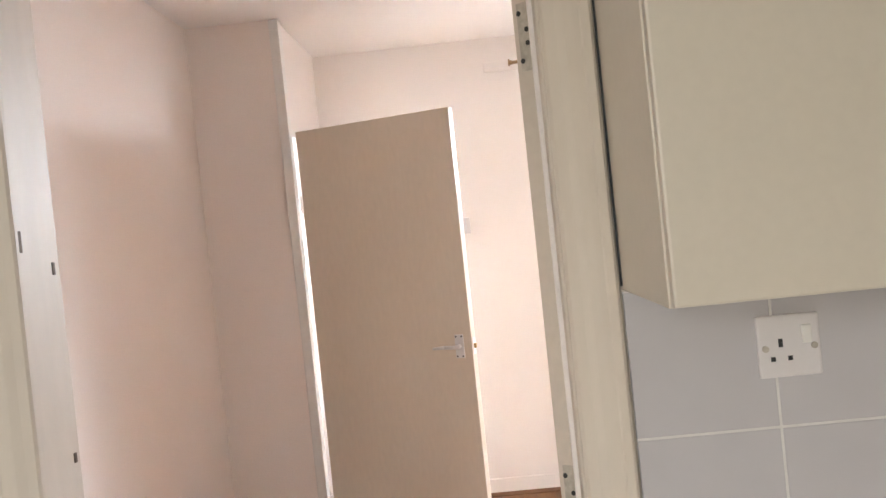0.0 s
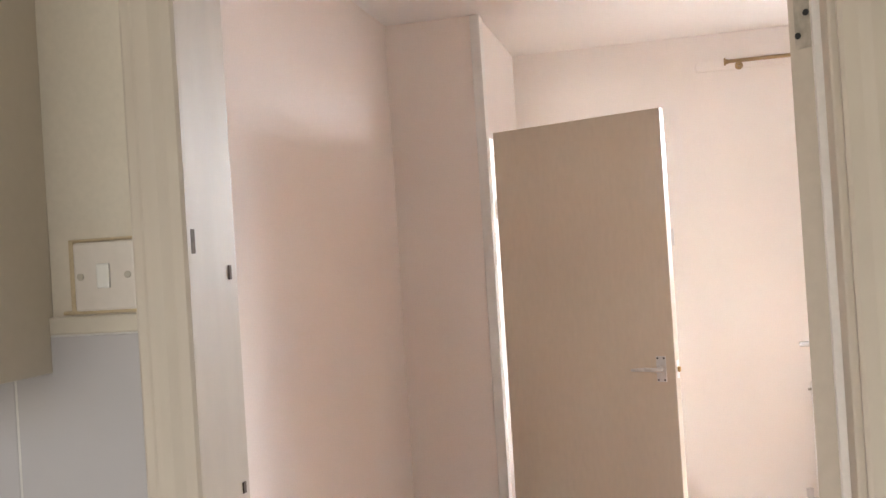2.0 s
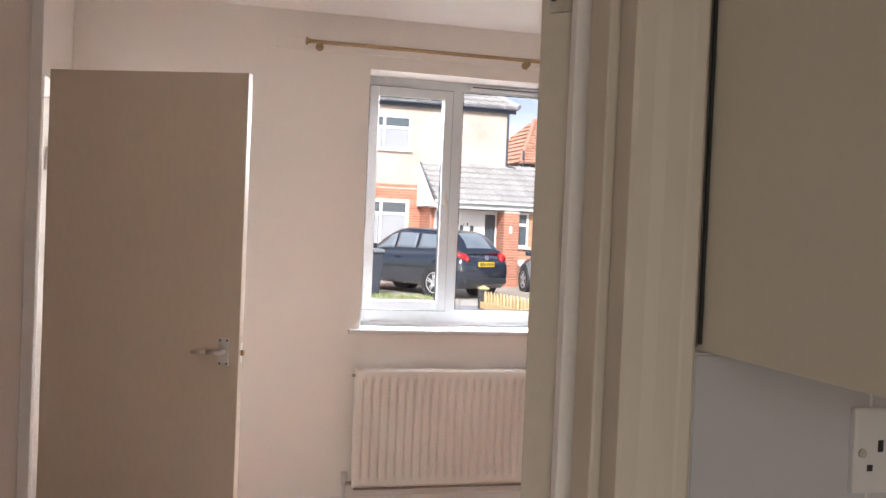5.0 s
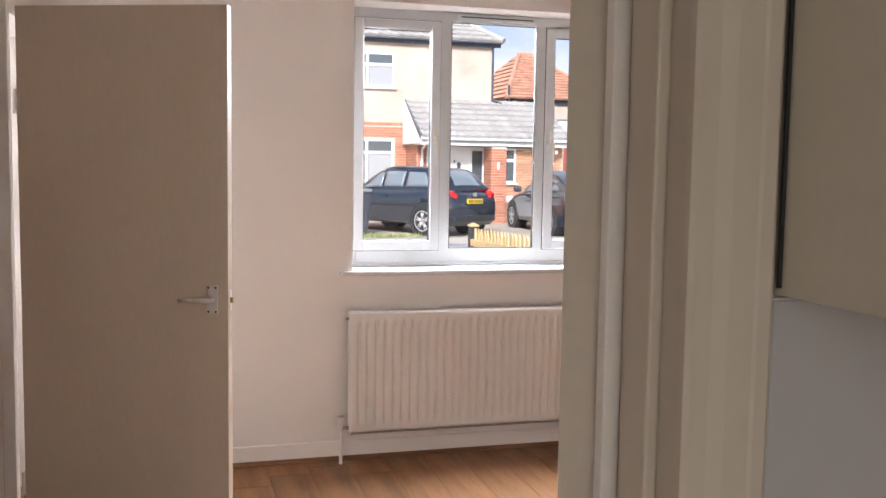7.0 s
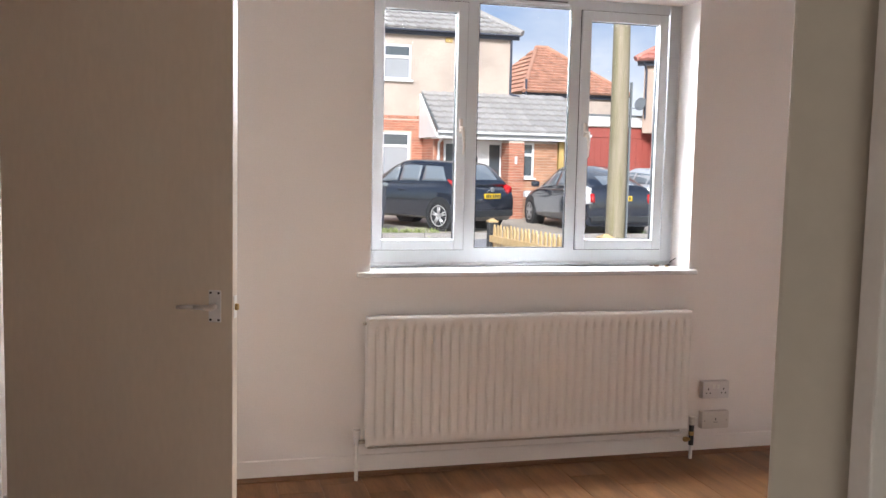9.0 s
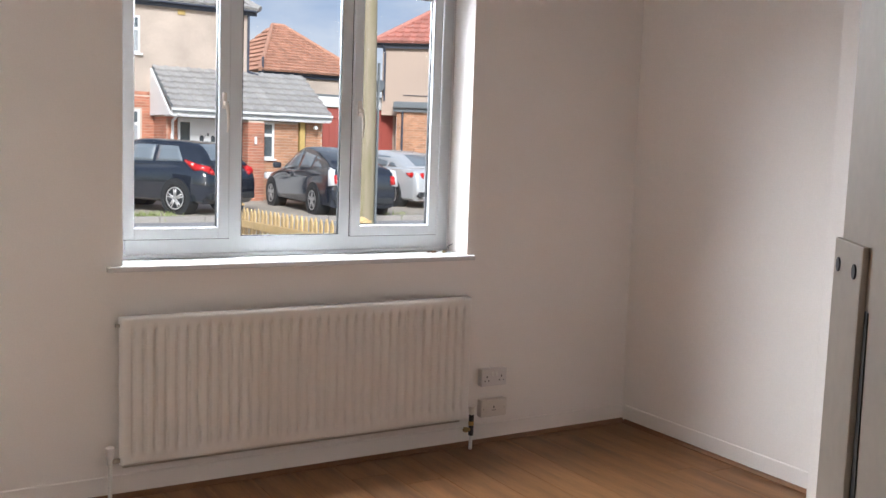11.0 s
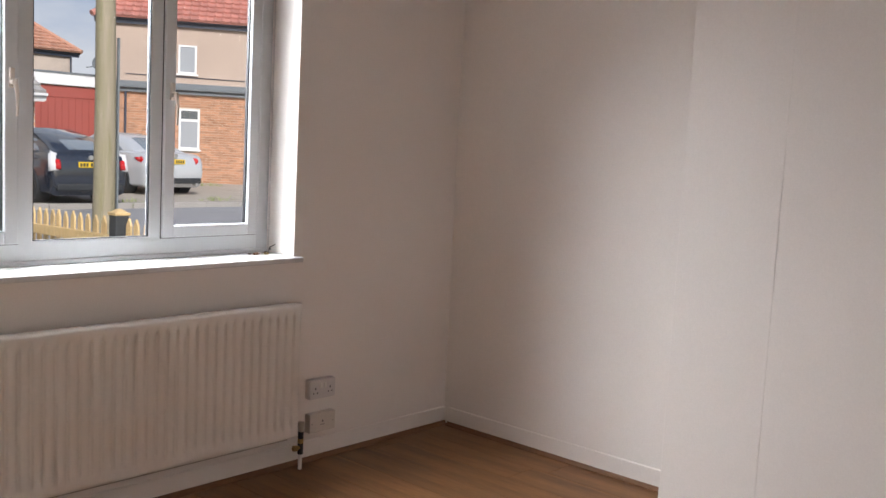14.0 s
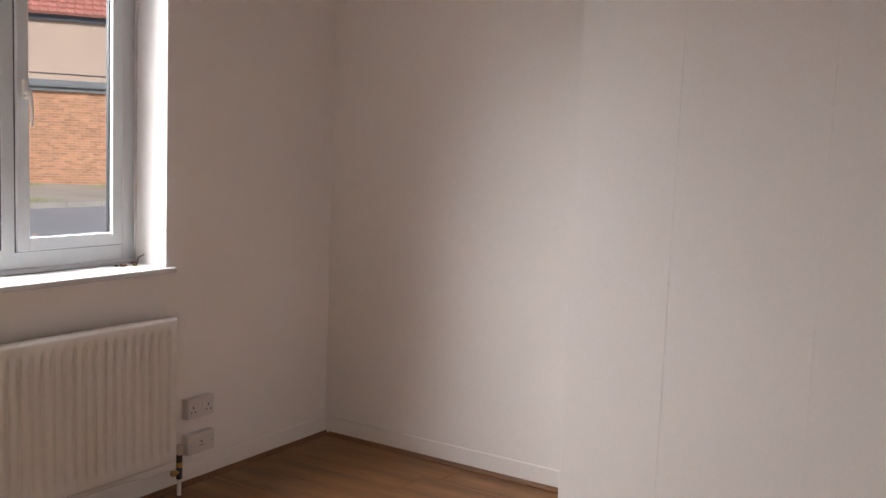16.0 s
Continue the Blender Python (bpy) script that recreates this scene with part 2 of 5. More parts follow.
structure("floor_kitchen", "grey vinyl kitchen floor", M["kfloor"], (-2.7, 1.1, -7.4, RY + 0.0, -0.12, -0.002))
floor = structure("floor", "brown oak laminate plank floor", M["underlay"], (-2.7, RX + 0.1, RY, 0.1, -0.12, -0.006))


# skirting with its oak quadrant bead
def skirting(name, run, axis, face, side):
    h, t = 0.096, 0.006
    p = [(face, 0), (face + side * t, 0), (face + side * t, h - 0.004), (face + side * (t - 0.003), h), (face, h)]
    if axis == "x":
        bm = extrude_profile(p, run[0], run[1], "x")
    else:
        bm = extrude_profile(p, run[0], run[1], "y")
    s = solid("baseboard_" + name, bm, M["wall"], "white painted skirting board along the wall", kind="structure")
    f = face + side * t
    q = [(f, 0.0005), (f + side * 0.02, 0.0005), (f + side * 0.02, 0.005), (f + side * 0.014, 0.009), (f + side * 0.008, 0.0135), (f + side * 0.005, 0.02), (f, 0.02)]
    part("beading", extrude_profile(q, run[0] + 0.001, run[1] - 0.001, axis), M["beading"], s, "brown oak quadrant beading")


skirting("north", (HX + 0.02, RX), "x", 0.0, -1)
skirting("east", (BY1, -0.034), "y", RX, -1)
skirting("breast", (BY0, BY1), "y", BX, -1)
skirting("south", (DX1 + 0.06, RX), "x", RY, 1)
skirting("west", (RY, SY - 0.02), "y", LX, 1)
skirting("stub", (LX + 0.034, HX - 0.08), "x", SY, -1)

# ---------------------------------------------------------------- window
win = thing("window_1", "white plastic three-light window with two opening casements", "window", (0.86, 0.2, 0.95), kind="structure")
FY = 0.195


def frame_ring(x0, x1, z0, z1, w, y0, y1, wb=None, bev=0.006):
    bm = bmesh.new()
    wb = wb or w
    for (a, b, c, d) in ((x0, x0 + w, z0, z1), (x1 - w, x1, z0, z1)):
        box(a, b, y0, y1, c, d, bev, 2, bm)
    box(x0 + w - 0.001, x1 - w + 0.001, y0 + 0.0006, y1 - 0.0006, z0, z0 + wb, bev, 2, bm)
    box(x0 + w - 0.001, x1 - w + 0.001, y0 + 0.0006, y1 - 0.0006, z1 - w, z1, bev, 2, bm)
    return bm


fx0, fx1, fz0, fz1 = 0.048, 1.683, 0.955, 2.278
bm = frame_ring(fx0, fx1, fz0, fz1, 0.066, FY, FY + 0.032, 0.083)
box(0.546, 0.612, FY + 0.0003, FY + 0.0315, fz0 + 0.06, fz1 - 0.05, 0.006, 2, bm)
box(1.083, 1.145, FY + 0.0003, FY + 0.0315, fz0 + 0.06, fz1 - 0.05, 0.006, 2, bm)
part("window_frame", bm, M["upvc"], win)
part("cill_rail", box(fx0, fx1, FY - 0.012, FY + 0.02, 0.948, 0.966, 0.004), M["upvc"], win)
for name, a, b in (("casement", 0.099, 0.553), ("casement", 1.137, 1.606)):
    c = part(name, frame_ring(a, b, 1.03, 2.21, 0.05, FY - 0.016, FY + 0.024), M["upvc"], win)
    part("gasket", frame_ring(a + 0.05, b - 0.05, 1.079, 2.161, 0.004, FY + 0.004, FY + 0.02, bev=0.0), M["gasket"], c)
    part("pane", box(a + 0.05, b - 0.05, FY + 0.014, FY + 0.018, 1.078, 2.162), M["glass"], c).visible_shadow = False
    part("seal", frame_ring(a - 0.0028, b + 0.0028, 1.0272, 2.2128, 0.0032, FY - 0.003, FY + 0.01, bev=0.0), M["gasket"], c, "dark seal line round the casement")
    hx = b - 0.028 if a < 0.5 else a + 0.03
    hz = 1.61
    s = 1
    hd = part("handle", box(hx - 0.009, hx + 0.009, FY - 0.03, FY - 0.014, hz - 0.02, hz + 0.05, 0.005), M["old_plastic"], c, "white lever window handle")
    bm = cyl((hx, FY - 0.028, hz), (hx, FY - 0.052, hz), 0.009)
    tube([(hx + 0.009 * math.sin(f * 2.6 / 12), FY - 0.046 - 0.006 * f / 12, hz + 0.012 - 0.132 * f / 12) for f in range(13)], [0.0105 - 0.006 * (f / 12) ** 0.7 for f in range(13)], bm)
    part("lever", bm, M["old_plastic"], hd, smooth=True)
part("pane", box(0.608, 1.086, FY + 0.014, FY + 0.018, 1.03, 2.218), M["glass"], win).visible_shadow = False
part("gasket", frame_ring(0.611, 1.084, 1.037, 2.213, 0.004, FY + 0.004, FY + 0.02, bev=0.0), M["gasket"], win)
vent = part("trickle_vent", box(0.64, 1.068, FY - 0.02, FY + 0.002, 2.226, 2.254, 0.004), M["upvc"], win)
part("vent_slot", box(0.655, 1.053, FY - 0.0215, FY - 0.018, 2.237, 2.243), M["gasket"], vent)

sill = solid("window_sill", box(0.0, 1.707, -0.032, -0.0005, 0.924, 0.947, 0.006, 3), M["sill"], "white gloss painted window board with rounded nosing", kind="structure")
part("board", box(WX0 + 0.001, WX1 - 0.001, 0.0, FY + 0.06, 0.9235, 0.9475), M["sill"], sill)

# small debris left on the window board
deb = thing("debris", "crumbs of orange plaster and a wall plug on the window board", "debris", (1.56, 0.12, 0.948))
for i, (dx, dy, s, mm) in enumerate(((0, 0, 0.012, "beading"), (0.03, 0.01, 0.009, "plastic"), (0.05, -0.01, 0.01, "brass"), (-0.02, 0.015, 0.008, "chip"), (0.075, 0.02, 0.011, "chip"))):
    part("crumb", turned(box(-s, s, -s * 0.7, s * 0.7, 0, s * 0.8, s * 0.3), pose(1.56 + dx, 0.12 + dy, 0.948, 0, 0, 40 * i)), M[mm], deb)
wire = thing("wire_stub", "short dark wire poking out of the reveal corner", "wire", (1.64, 0.15, 0.948))
bm = bmesh.new()
pts = [(1.67, 0.16, 0.961), (1.65, 0.14, 0.974), (1.635, 0.125, 0.964), (1.62, 0.11, 0.953), (1.6, 0.10, 0.951)]
for a, b in zip(pts, pts[1:]):
    cyl(a, b, 0.0022, seg=6, bm=bm)
cyl((1.65, 0.14, 0.974), (1.665, 0.12, 0.989), 0.002, seg=6, bm=bm)
part("strand", bm, M["gasket"], wire)
part("cable", cyl((1.67, 0.178, 0.95), (1.67, 0.178, 2.27), 0.0035, seg=8), M["plastic"], wire)

# curtain rod, with the raised plaster band behind it drawn as a thin board
rod = thing("curtain_rod", "antique brass curtain rod on brackets above the window", "curtain rod", (0.85, -0.03, 2.364))
part("pole", cyl((-0.255, -0.075, 2.36), (1.95, -0.075, 2.364), 0.0095), M["rod"], rod, smooth=True)
for x, s in ((-0.255, -1), (1.95, 1)):
    bm = cyl((x, -0.075, 2.36 if s < 0 else 2.364), (x + s * 0.012, -0.075, 2.36 if s < 0 else 2.364), 0.012)
    cyl((x + s * 0.012, -0.075, 2.36 if s < 0 else 2.364), (x + s * 0.02, -0.075, 2.36 if s < 0 else 2.364), 0.02, 0.018, bm=bm)
    part("finial", bm, M["rod"], rod)
for x in (-0.2, 0.88, 1.9):
    bm = cyl((x, -0.016, 2.345), (x, -0.075, 2.345), 0.006)
    cyl((x, -0.075, 2.335), (x, -0.075, 2.357), 0.009, bm=bm)
    cyl((x, -0.018, 2.345), (x, -0.013, 2.345), 0.02, bm=bm)
    part("bracket", bm, M["rod"], rod)
solid("curtain_batten", box(-0.41, 2.1, -0.014, 0.0, 2.33, 2.386, 0.003), M["wall"], "white painted raised plaster band behind the curtain rod", "batten")


# ---------------------------------------------------------------- radiator
def radiator():
    x0, x1, z0, z1, yf, yb = 0.036, 1.655, 0.158, 0.756, -0.1, -0.045
    r = thing("radiator", "long white pressed-steel panel radiator under the window", "radiator", ((x0 + x1) / 2, -0.07, 0.0))
    n = 36
    bm = bmesh.new()
    pitch = (x1 - x0 - 0.05) / n
    prof = []
    # across: (x, depth of groove)
    prof.append((x0, 0.012))
    prof.append((x0 + 0.004, 0.003))
    prof.append((x0 + 0.012, 0.0))
    for i in range(n):
        c = x0 + 0.025 + pitch * (i + 0.5)
        for dx, d in ((-0.5, 0), (-0.22, 0.0), (-0.17, 0.35), (-0.08, 0.95), (0.08, 0.95), (0.17, 0.35), (0.22, 0.0)):
            prof.append((c + dx * pitch, d * 0.013))
    prof += [(x1 - 0.012, 0.0), (x1 - 0.004, 0.003), (x1, 0.012)]
    ups = [(z0, 0.0, 0.014), (z0 + 0.004, 0, 0.004), (z0 + 0.014, 0, 0), (z0 + 0.045, 0, 0), (z0 + 0.062, 0.75, 0), (z0 + 0.078, 1, 0),
           (z1 - 0.07, 1, 0), (z1 - 0.055, 0.75, 0), (z1 - 0.04, 0, 0), (z1 - 0.014, 0, 0), (z1 - 0.004, 0, 0.004), (z1, 0, 0.014)]
    rows = []
    for z, k, e in ups:
        rows.append([bm.verts.new((x, yf + (max(d, e) if (x < x0 + 0.013 or x > x1 - 0.013) else d * k + e), z)) for x, d in prof])
    for a, b in zip(rows, rows[1:]):
        for i in range(len(prof) - 1):
            bm.faces.new((a[i], a[i + 1], b[i + 1], b[i]))
    part("front_panel", bm, M["radiator"], r, smooth=True)
    part("body", box(x0 + 0.001, x1 - 0.001, yf + 0.0125, yb, z0 + 0.002, z1 - 0.002, 0.004), M["radiator"], r)
    for x in (x0 + 0.2, x1 - 0.2):
        part("wall_bracket", box(x - 0.02, x + 0.02, yb, 0.0, z0 + 0.08, z1 - 0.08), M["radiator"], r)
    part("bleed_plug", cyl((x0 - 0.016, -0.07, z1 - 0.035), (x0, -0.07, z1 - 0.035), 0.007), M["steel"], r)
    # valves
    v = part("thermostat_valve", cyl((x0 - 0.037, -0.07, 0.19), (x0 - 0.037, -0.07, 0.235), 0.016, 0.018), M["plastic"], r, "white valve cap", smooth=False)
    part("valve_body", cyl((x0 - 0.037, -0.07, 0.165), (x0 - 0.037, -0.07, 0.19), 0.012), M["chrome"], v)
    part("tail", cyl((x0 - 0.037, -0.07, 0.178), (x0 + 0.02, -0.07, 0.178), 0.01), M["steel"], v)
    part("pipe", cyl((x0 - 0.037, -0.07, 0.0), (x0 - 0.037, -0.07, 0.166), 0.0085), M["gloss_white"], r, "white painted pipe")
    w = part("lockshield_valve", cyl((x1 + 0.037, -0.07, 0.172), (x1 + 0.037, -0.07, 0.214), 0.011, 0.017), M["old_plastic"], r, "yellowed valve cap")
    part("valve_body", cyl((x1 + 0.037, -0.07, 0.07), (x1 + 0.037, -0.07, 0.172), 0.0125), M["gasket"], w, "dark corroded valve body")
    bm = cyl((x1 - 0.005, -0.07, 0.1), (x1 + 0.037, -0.07, 0.1), 0.009)
    cyl((x1 + 0.0, -0.07, 0.1), (x1 + 0.014, -0.07, 0.1), 0.014, seg=6, bm=bm)
    cyl((x1 + 0.037, -0.07, 0.12), (x1 + 0.037, -0.07, 0.14), 0.0145, seg=6, bm=bm)
    part("brass_nut", bm, M["brass"], w, "brass compression nut")
    part("pipe", cyl((x1 + 0.037, -0.07, 0.0), (x1 + 0.037, -0.07, 0.09), 0.0085), M["gloss_white"], r, "white painted pipe")
    part("low_pipe", cyl((x0 + 0.02, -0.03, 0.138), (x1 - 0.01, -0.03, 0.138), 0.007), M["steel"], r, "grey pipe behind the radiator")
    return r


radiator()


# ---------------------------------------------------------------- electrical fittings
def rocker_socket(name, label, cx, cz, w, y, gangs, material, facing=-1, h=0.086):
    """A surface-mounted socket or switch plate on a wall whose face is at y."""
    s = thing(name, label, "socket" if "socket" in name else "switch", (cx, y, cz))
    d = facing
    part("back_box", box(cx - w / 2, cx + w / 2, min(y, y + d * 0.028), max(y, y + d * 0.028), cz - h / 2, cz + h / 2, 0.002), material, s)
    part("plate", box(cx - w / 2 - 0.0005, cx + w / 2 + 0.0005, min(y + d * 0.028, y + d * 0.037), max(y + d * 0.028, y + d * 0.037), cz - h / 2 - 0.0005, cz + h / 2 + 0.0005, 0.003), material, s)
    yf = y + d * 0.037

    def bit(nm, x0, x1, z0, z1, t, m, b=0.0):
        part(nm, box(x0, x1, min(yf - d * 0.0005, yf + d * t), max(yf - d * 0.0005, yf + d * t), z0, z1, b), m, s)
    for g in gangs:
        gx = cx + g
        bit("earth_slot", gx - 0.0028, gx + 0.0028, cz - 0.001, cz + 0.010, 0.0006, M["dark"])
        for o in (-0.011, 0.011):
            bit("pin_slot", gx + o - 0.003, gx + o + 0.003, cz - 0.019, cz - 0.013, 0.0006, M["dark"])
    return s, bit


s, bit = rocker_socket("wall_socket", "white surface-mounted double socket on the window wall", 1.84, 0.336, 0.147, 0.0, (-0.043, 0.043), M["plastic"])
for o in (-0.012, 0.012):
    bit("rocker", 1.84 + o - 0.006, 1.84 + o + 0.006, 0.342, 0.364, 0.004, M["gloss_white"], 0.0015)
s, bit = rocker_socket("blank_socket", "ivory surface-mounted telephone connection box above the skirting", 1.845, 0.18, 0.15, 0.0, (), M["old_plastic"])
bit("emblem", 1.842, 1.848, 0.18, 0.19, 0.001, M["dark"])
bit("writing_bar", 1.832, 1.858, 0.168, 0.1705, 0.0007, M["chip"])
for o in (-0.062, 0.062):
    bit("screw", 1.845 + o - 0.003, 1.845 + o + 0.003, 0.175, 0.181, 0.001, M["steel"])

# hall light switch on the window wall, half behind the door
s, bit = rocker_socket("light_switch", "white plastic light switch plate on the window wall", -0.612, 1.507, 0.086, 0.0, (), M["plastic"])
bit("rocker", -0.618, -0.606, 1.495, 1.515, 0.004, M["gloss_white"], 0.0015)


# ---------------------------------------------------------------- hall door, standing open
def lever(parent, x, y, z, back):
    """Lever handle on a small plate; the lever points to -x; back is the side (+1 or -1 along y) that it stands out to."""
    h = part("handle_plate", box(x - 0.02, x + 0.02, min(y, y + back * 0.005), max(y, y + back * 0.005), z - 0.05, z + 0.05, 0.002), M["chrome"], parent, "satin aluminium handle plate")
    bm = cyl((x, y, z), (x, y + back * 0.045, z), 0.009)
    cyl((x + 0.004, y + back * 0.042, z), (x - 0.05, y + back * 0.044, z + 0.002), 0.009, 0.008, bm=bm)
    cyl((x - 0.05, y + back * 0.044, z + 0.002), (x - 0.105, y + back * 0.048, z - 0.001), 0.008, 0.0055, bm=bm)
    part("lever", bm, M["chrome"], h, smooth=True)
    for dx in (-0.013, 0.013):
        for dz in (-0.042, 0.042):
            part("screw", cyl((x + dx, y + back * 0.0045, z + dz), (x + dx, y + back * 0.0065, z + dz), 0.004, seg=8), M["dark"], h)


def flush_door(name, label, width, height, thick, material, handle_side=True):
    d = thing(name, label, "door", local=True, kind="structure")
    part("leaf", box(0, width, 0, thick, 0.006, height, 0.002), material, d)
    return d


hall_door = flush_door("door_1", "cream painted flush door standing open into the room", 0.765, 1.992, 0.04, M["door"])
lever(hall_door, 0.765 - 0.056, 0.0, 0.987, -1)
lp = part("latch_plate", box(0.765, 0.767, 0.008, 0.032, 0.95, 1.02), M["gloss_white"], hall_door)
part("latch_bolt", box(0.766, 0.778, 0.013, 0.027, 0.975, 0.995, 0.003), M["brass"], lp, "brass latch bolt")
for z in (0.25, 1.62):
    part("hinge", cyl((-0.004, -0.004, z), (-0.004, -0.004, z + 0.085), 0.006), M["gloss_white"], hall_door)
ang = math.degrees(math.atan2(-1.257 + 0.959, -0.604 + 1.305))
hall_door.matrix_basis = pose(-1.305, -0.962, 0.008, 0, 0, ang)

# lining and architrave of the hall doorway
fr = thing("door_frame_hall", "white painted lining and architrave of the hall doorway", "door frame", (HX, SY, 0), kind="structure")
part("lining", box(HX - 0.12, HX + 0.004, SY + 0.06, SY + 0.1, 0, 2.03), M["gloss_white"], fr)
part("lining", box(HX - 0.12, HX + 0.004, -0.075, -0.04, 0, 2.03), M["gloss_white"], fr)
part("lining", box(HX - 0.12, HX + 0.004, SY + 0.1, -0.075, 1.995, 2.03), M["gloss_white"], fr)
part("corner_post", box(HX - 0.032, HX + 0.012, SY - 0.012, SY + 0.062, 0, CEIL - 0.001, 0.004), M["gloss_white"], fr)


# ---------------------------------------------------------------- kitchen doorway frame
kf = thing("door_frame_kitchen", "cream gloss painted door frame with chipped moulded architraves", "door frame", (-0.8, KY, 0), kind="structure")
LT = 0.03
part("lining", box(DX0, DX0 + LT, KY - 0.008, RY + 0.004, 0, DH, 0.002), M["gloss"], kf)
part("lining", box(DX1 - LT, DX1, KY - 0.008, RY + 0.004, 0, DH, 0.002), M["gloss"], kf)
part("lining", box(DX0 + LT, DX1 - LT, KY - 0.008, RY + 0.004, DH - LT, DH, 0.002), M["gloss"], kf)
part("door_stop", box(DX1 - LT - 0.012, DX1 - LT, KY + 0.045, KY + 0.09, 0, DH - LT, 0.003), M["gloss"], kf)


def architrave(x_in, s, y, face):
    """A moulded upright: x_in its inner edge, s the side it spreads to, face the way it stands out."""
    pr = [(0, 0), (0, 0.008), (0.004, 0.0115), (0.012, 0.012), (0.018, 0.0125), (0.03, 0.0165), (0.042, 0.0175), (0.05, 0.0175), (0.053, 0.019), (0.063, 0.019), (0.067, 0.016), (0.069, 0.0)]
    return extrude_profile([(x_in + s * u, y + face * v) for u, v in pr], 0, DH + 0.06, "z")


part("architrave", architrave(DX0 + 0.043, -1, KY, -1), M["gloss"], kf)
part("architrave", architrave(DX1 - 0.041, 1, KY, -1), M["gloss"], kf)
part("architrave", architrave(DX0 + 0.012, -1, RY, 1), M["gloss"], kf)
part("strike_plate", box(DX0 + LT - 0.001, DX0 + LT + 0.0015, KY + 0.02, KY + 0.032, 1.505, 1.535), M["chip"], kf)

# whiter than the frame: daylight in the hinge gap, put into the colour
part("hinge_strip", box(DX1 - LT - 0.0165, DX1 - LT - 0.0004, RY - 0.027, RY - 0.012, 0, DH - LT, 0.0015), M["wall"], kf, "strip whitened to stand in for daylight at the hinge gap")

rng = random.Random(5)
for i in range(16):
    z = rng.uniform(0.95, 1.8)
    a, b = rng.uniform(0.0015, 0.004), rng.uniform(0.003, 0.011)
    x, y = (DX1 - LT - 0.0015, RY - 0.036 - rng.uniform(0, 0.004)) if i % 4 else (DX0 + LT + 0.0005, RY - rng.uniform(0.002, 0.02))
    part("paint_chip", box(x - 0.0006, x + 0.0018, y - a, y + a, z - b, z + b, 0.0005, 1), M["chip"], kf)

# kitchen door, opened back into the room
kitchen_door = flush_door("door_2", "cream painted flush kitchen door opened back with a screwed-on edge strip", 0.762, 1.985, 0.04, M["leaf"])
part("edge_strip", box(0.655, 0.764, 0.0402, 0.046, 0.05, 1.375, 0.0015), M["leaf"], kitchen_door, "grey edge strip screwed over the door face")
# dark sheet that paints the shadow between the bowed strip and the door
part("split", extrude_profile([(0.6, 0.05), (0.652, 0.05), (0.652, 1.318), (0.642, 1.318)], 0.0395, 0.0412, "y"), M["dark"], kitchen_door, "dark sheet painted as the shadow beside the edge strip")
for dx in (0.678, 0.742):
    part("screw", cyl((dx, 0.0455, 1.35), (dx, 0.0475, 1.35), 0.007, seg=10), M["dark"], kitchen_door)
for z in (1.01, 1.698):
    h = part("hinge", box(-0.0025, 0.0, 0.004, 0.03, z, z + 0.1), M["steel"], kitchen_door, "paint-flecked steel hinge")
    part("knuckle", cyl((-0.006, -0.005, z), (-0.006, -0.005, z + 0.1), 0.0065), M["steel"], h)
    for dz in (0.015, 0.04, 0.06, 0.085):
        part("screw", cyl((-0.0035, 0.014 + 0.012 * ((dz * 1000) % 2), z + dz), (-0.002, 0.014 + 0.012 * ((dz * 1000) % 2), z + dz), 0.004, seg=8), M["dark"], h)
kitchen_door.matrix_basis = pose(-0.41, RY - 0.004, 0.0, 0, 0, 48.5)


# ---------------------------------------------------------------- kitchen fittings
def wall_cabinet(label, x0, x1, doors, z0):
    c = thing("wall_cabinet", label, "cabinet", ((x0 + x1) / 2, KY, z0))
    part("body", box(x0, x1, KY - 0.315, KY, z0, z0 + 0.723, 0.002), M["cabinet"], c)
    for a, b in doors:
        part("cabinet_door", box(a + 0.0015, b - 0.0015, KY - 0.335, KY - 0.317, z0 + 0.002, z0 + 0.721, 0.003), M["cabinet"], c)
    return c


wall_cabinet("cream slab-front wall cabinet beside the kitchen doorway", -0.343, 0.722, ((-0.343, 0.2), (0.2, 0.722)), 1.374)
wall_cabinet("cream slab-front wall cabinet next to the light switch", -2.4, -1.333, ((-2.4, -1.85), (-1.85, -1.333)), 1.37)

s, bit = rocker_socket("kitchen_socket", "white single switched socket on the kitchen tiles", -0.137, 1.281, 0.08, KY + 0.022, (-0.011,), M["plastic"], h=0.08)
bit("rocker", -0.121, -0.108, 1.283, 1.307, 0.005, M["gloss_white"], 0.002)
for o in (-0.031, 0.032):
    part("screw", cyl((-0.137 + o, KY - 0.0145, 1.279), (-0.137 + o, KY - 0.0165, 1.279), 0.0045, seg=10), M["steel"], s)
s, bit = rocker_socket("kitchen_switch", "paint-edged ivory light switch between cabinet and door frame", -1.254, 1.485, 0.082, KY + 0.028, (), M["old_plastic"], h=0.082)
bit("rocker", -1.2625, -1.2455, 1.47, 1.5, 0.004, M["gloss_white"], 0.002)
for o in (-0.032, 0.032):
    part("screw", cyl((-1.254 + o, KY - 0.0085, 1.485), (-1.254 + o, KY - 0.0105, 1.485), 0.0045, seg=10), M["steel"], s)

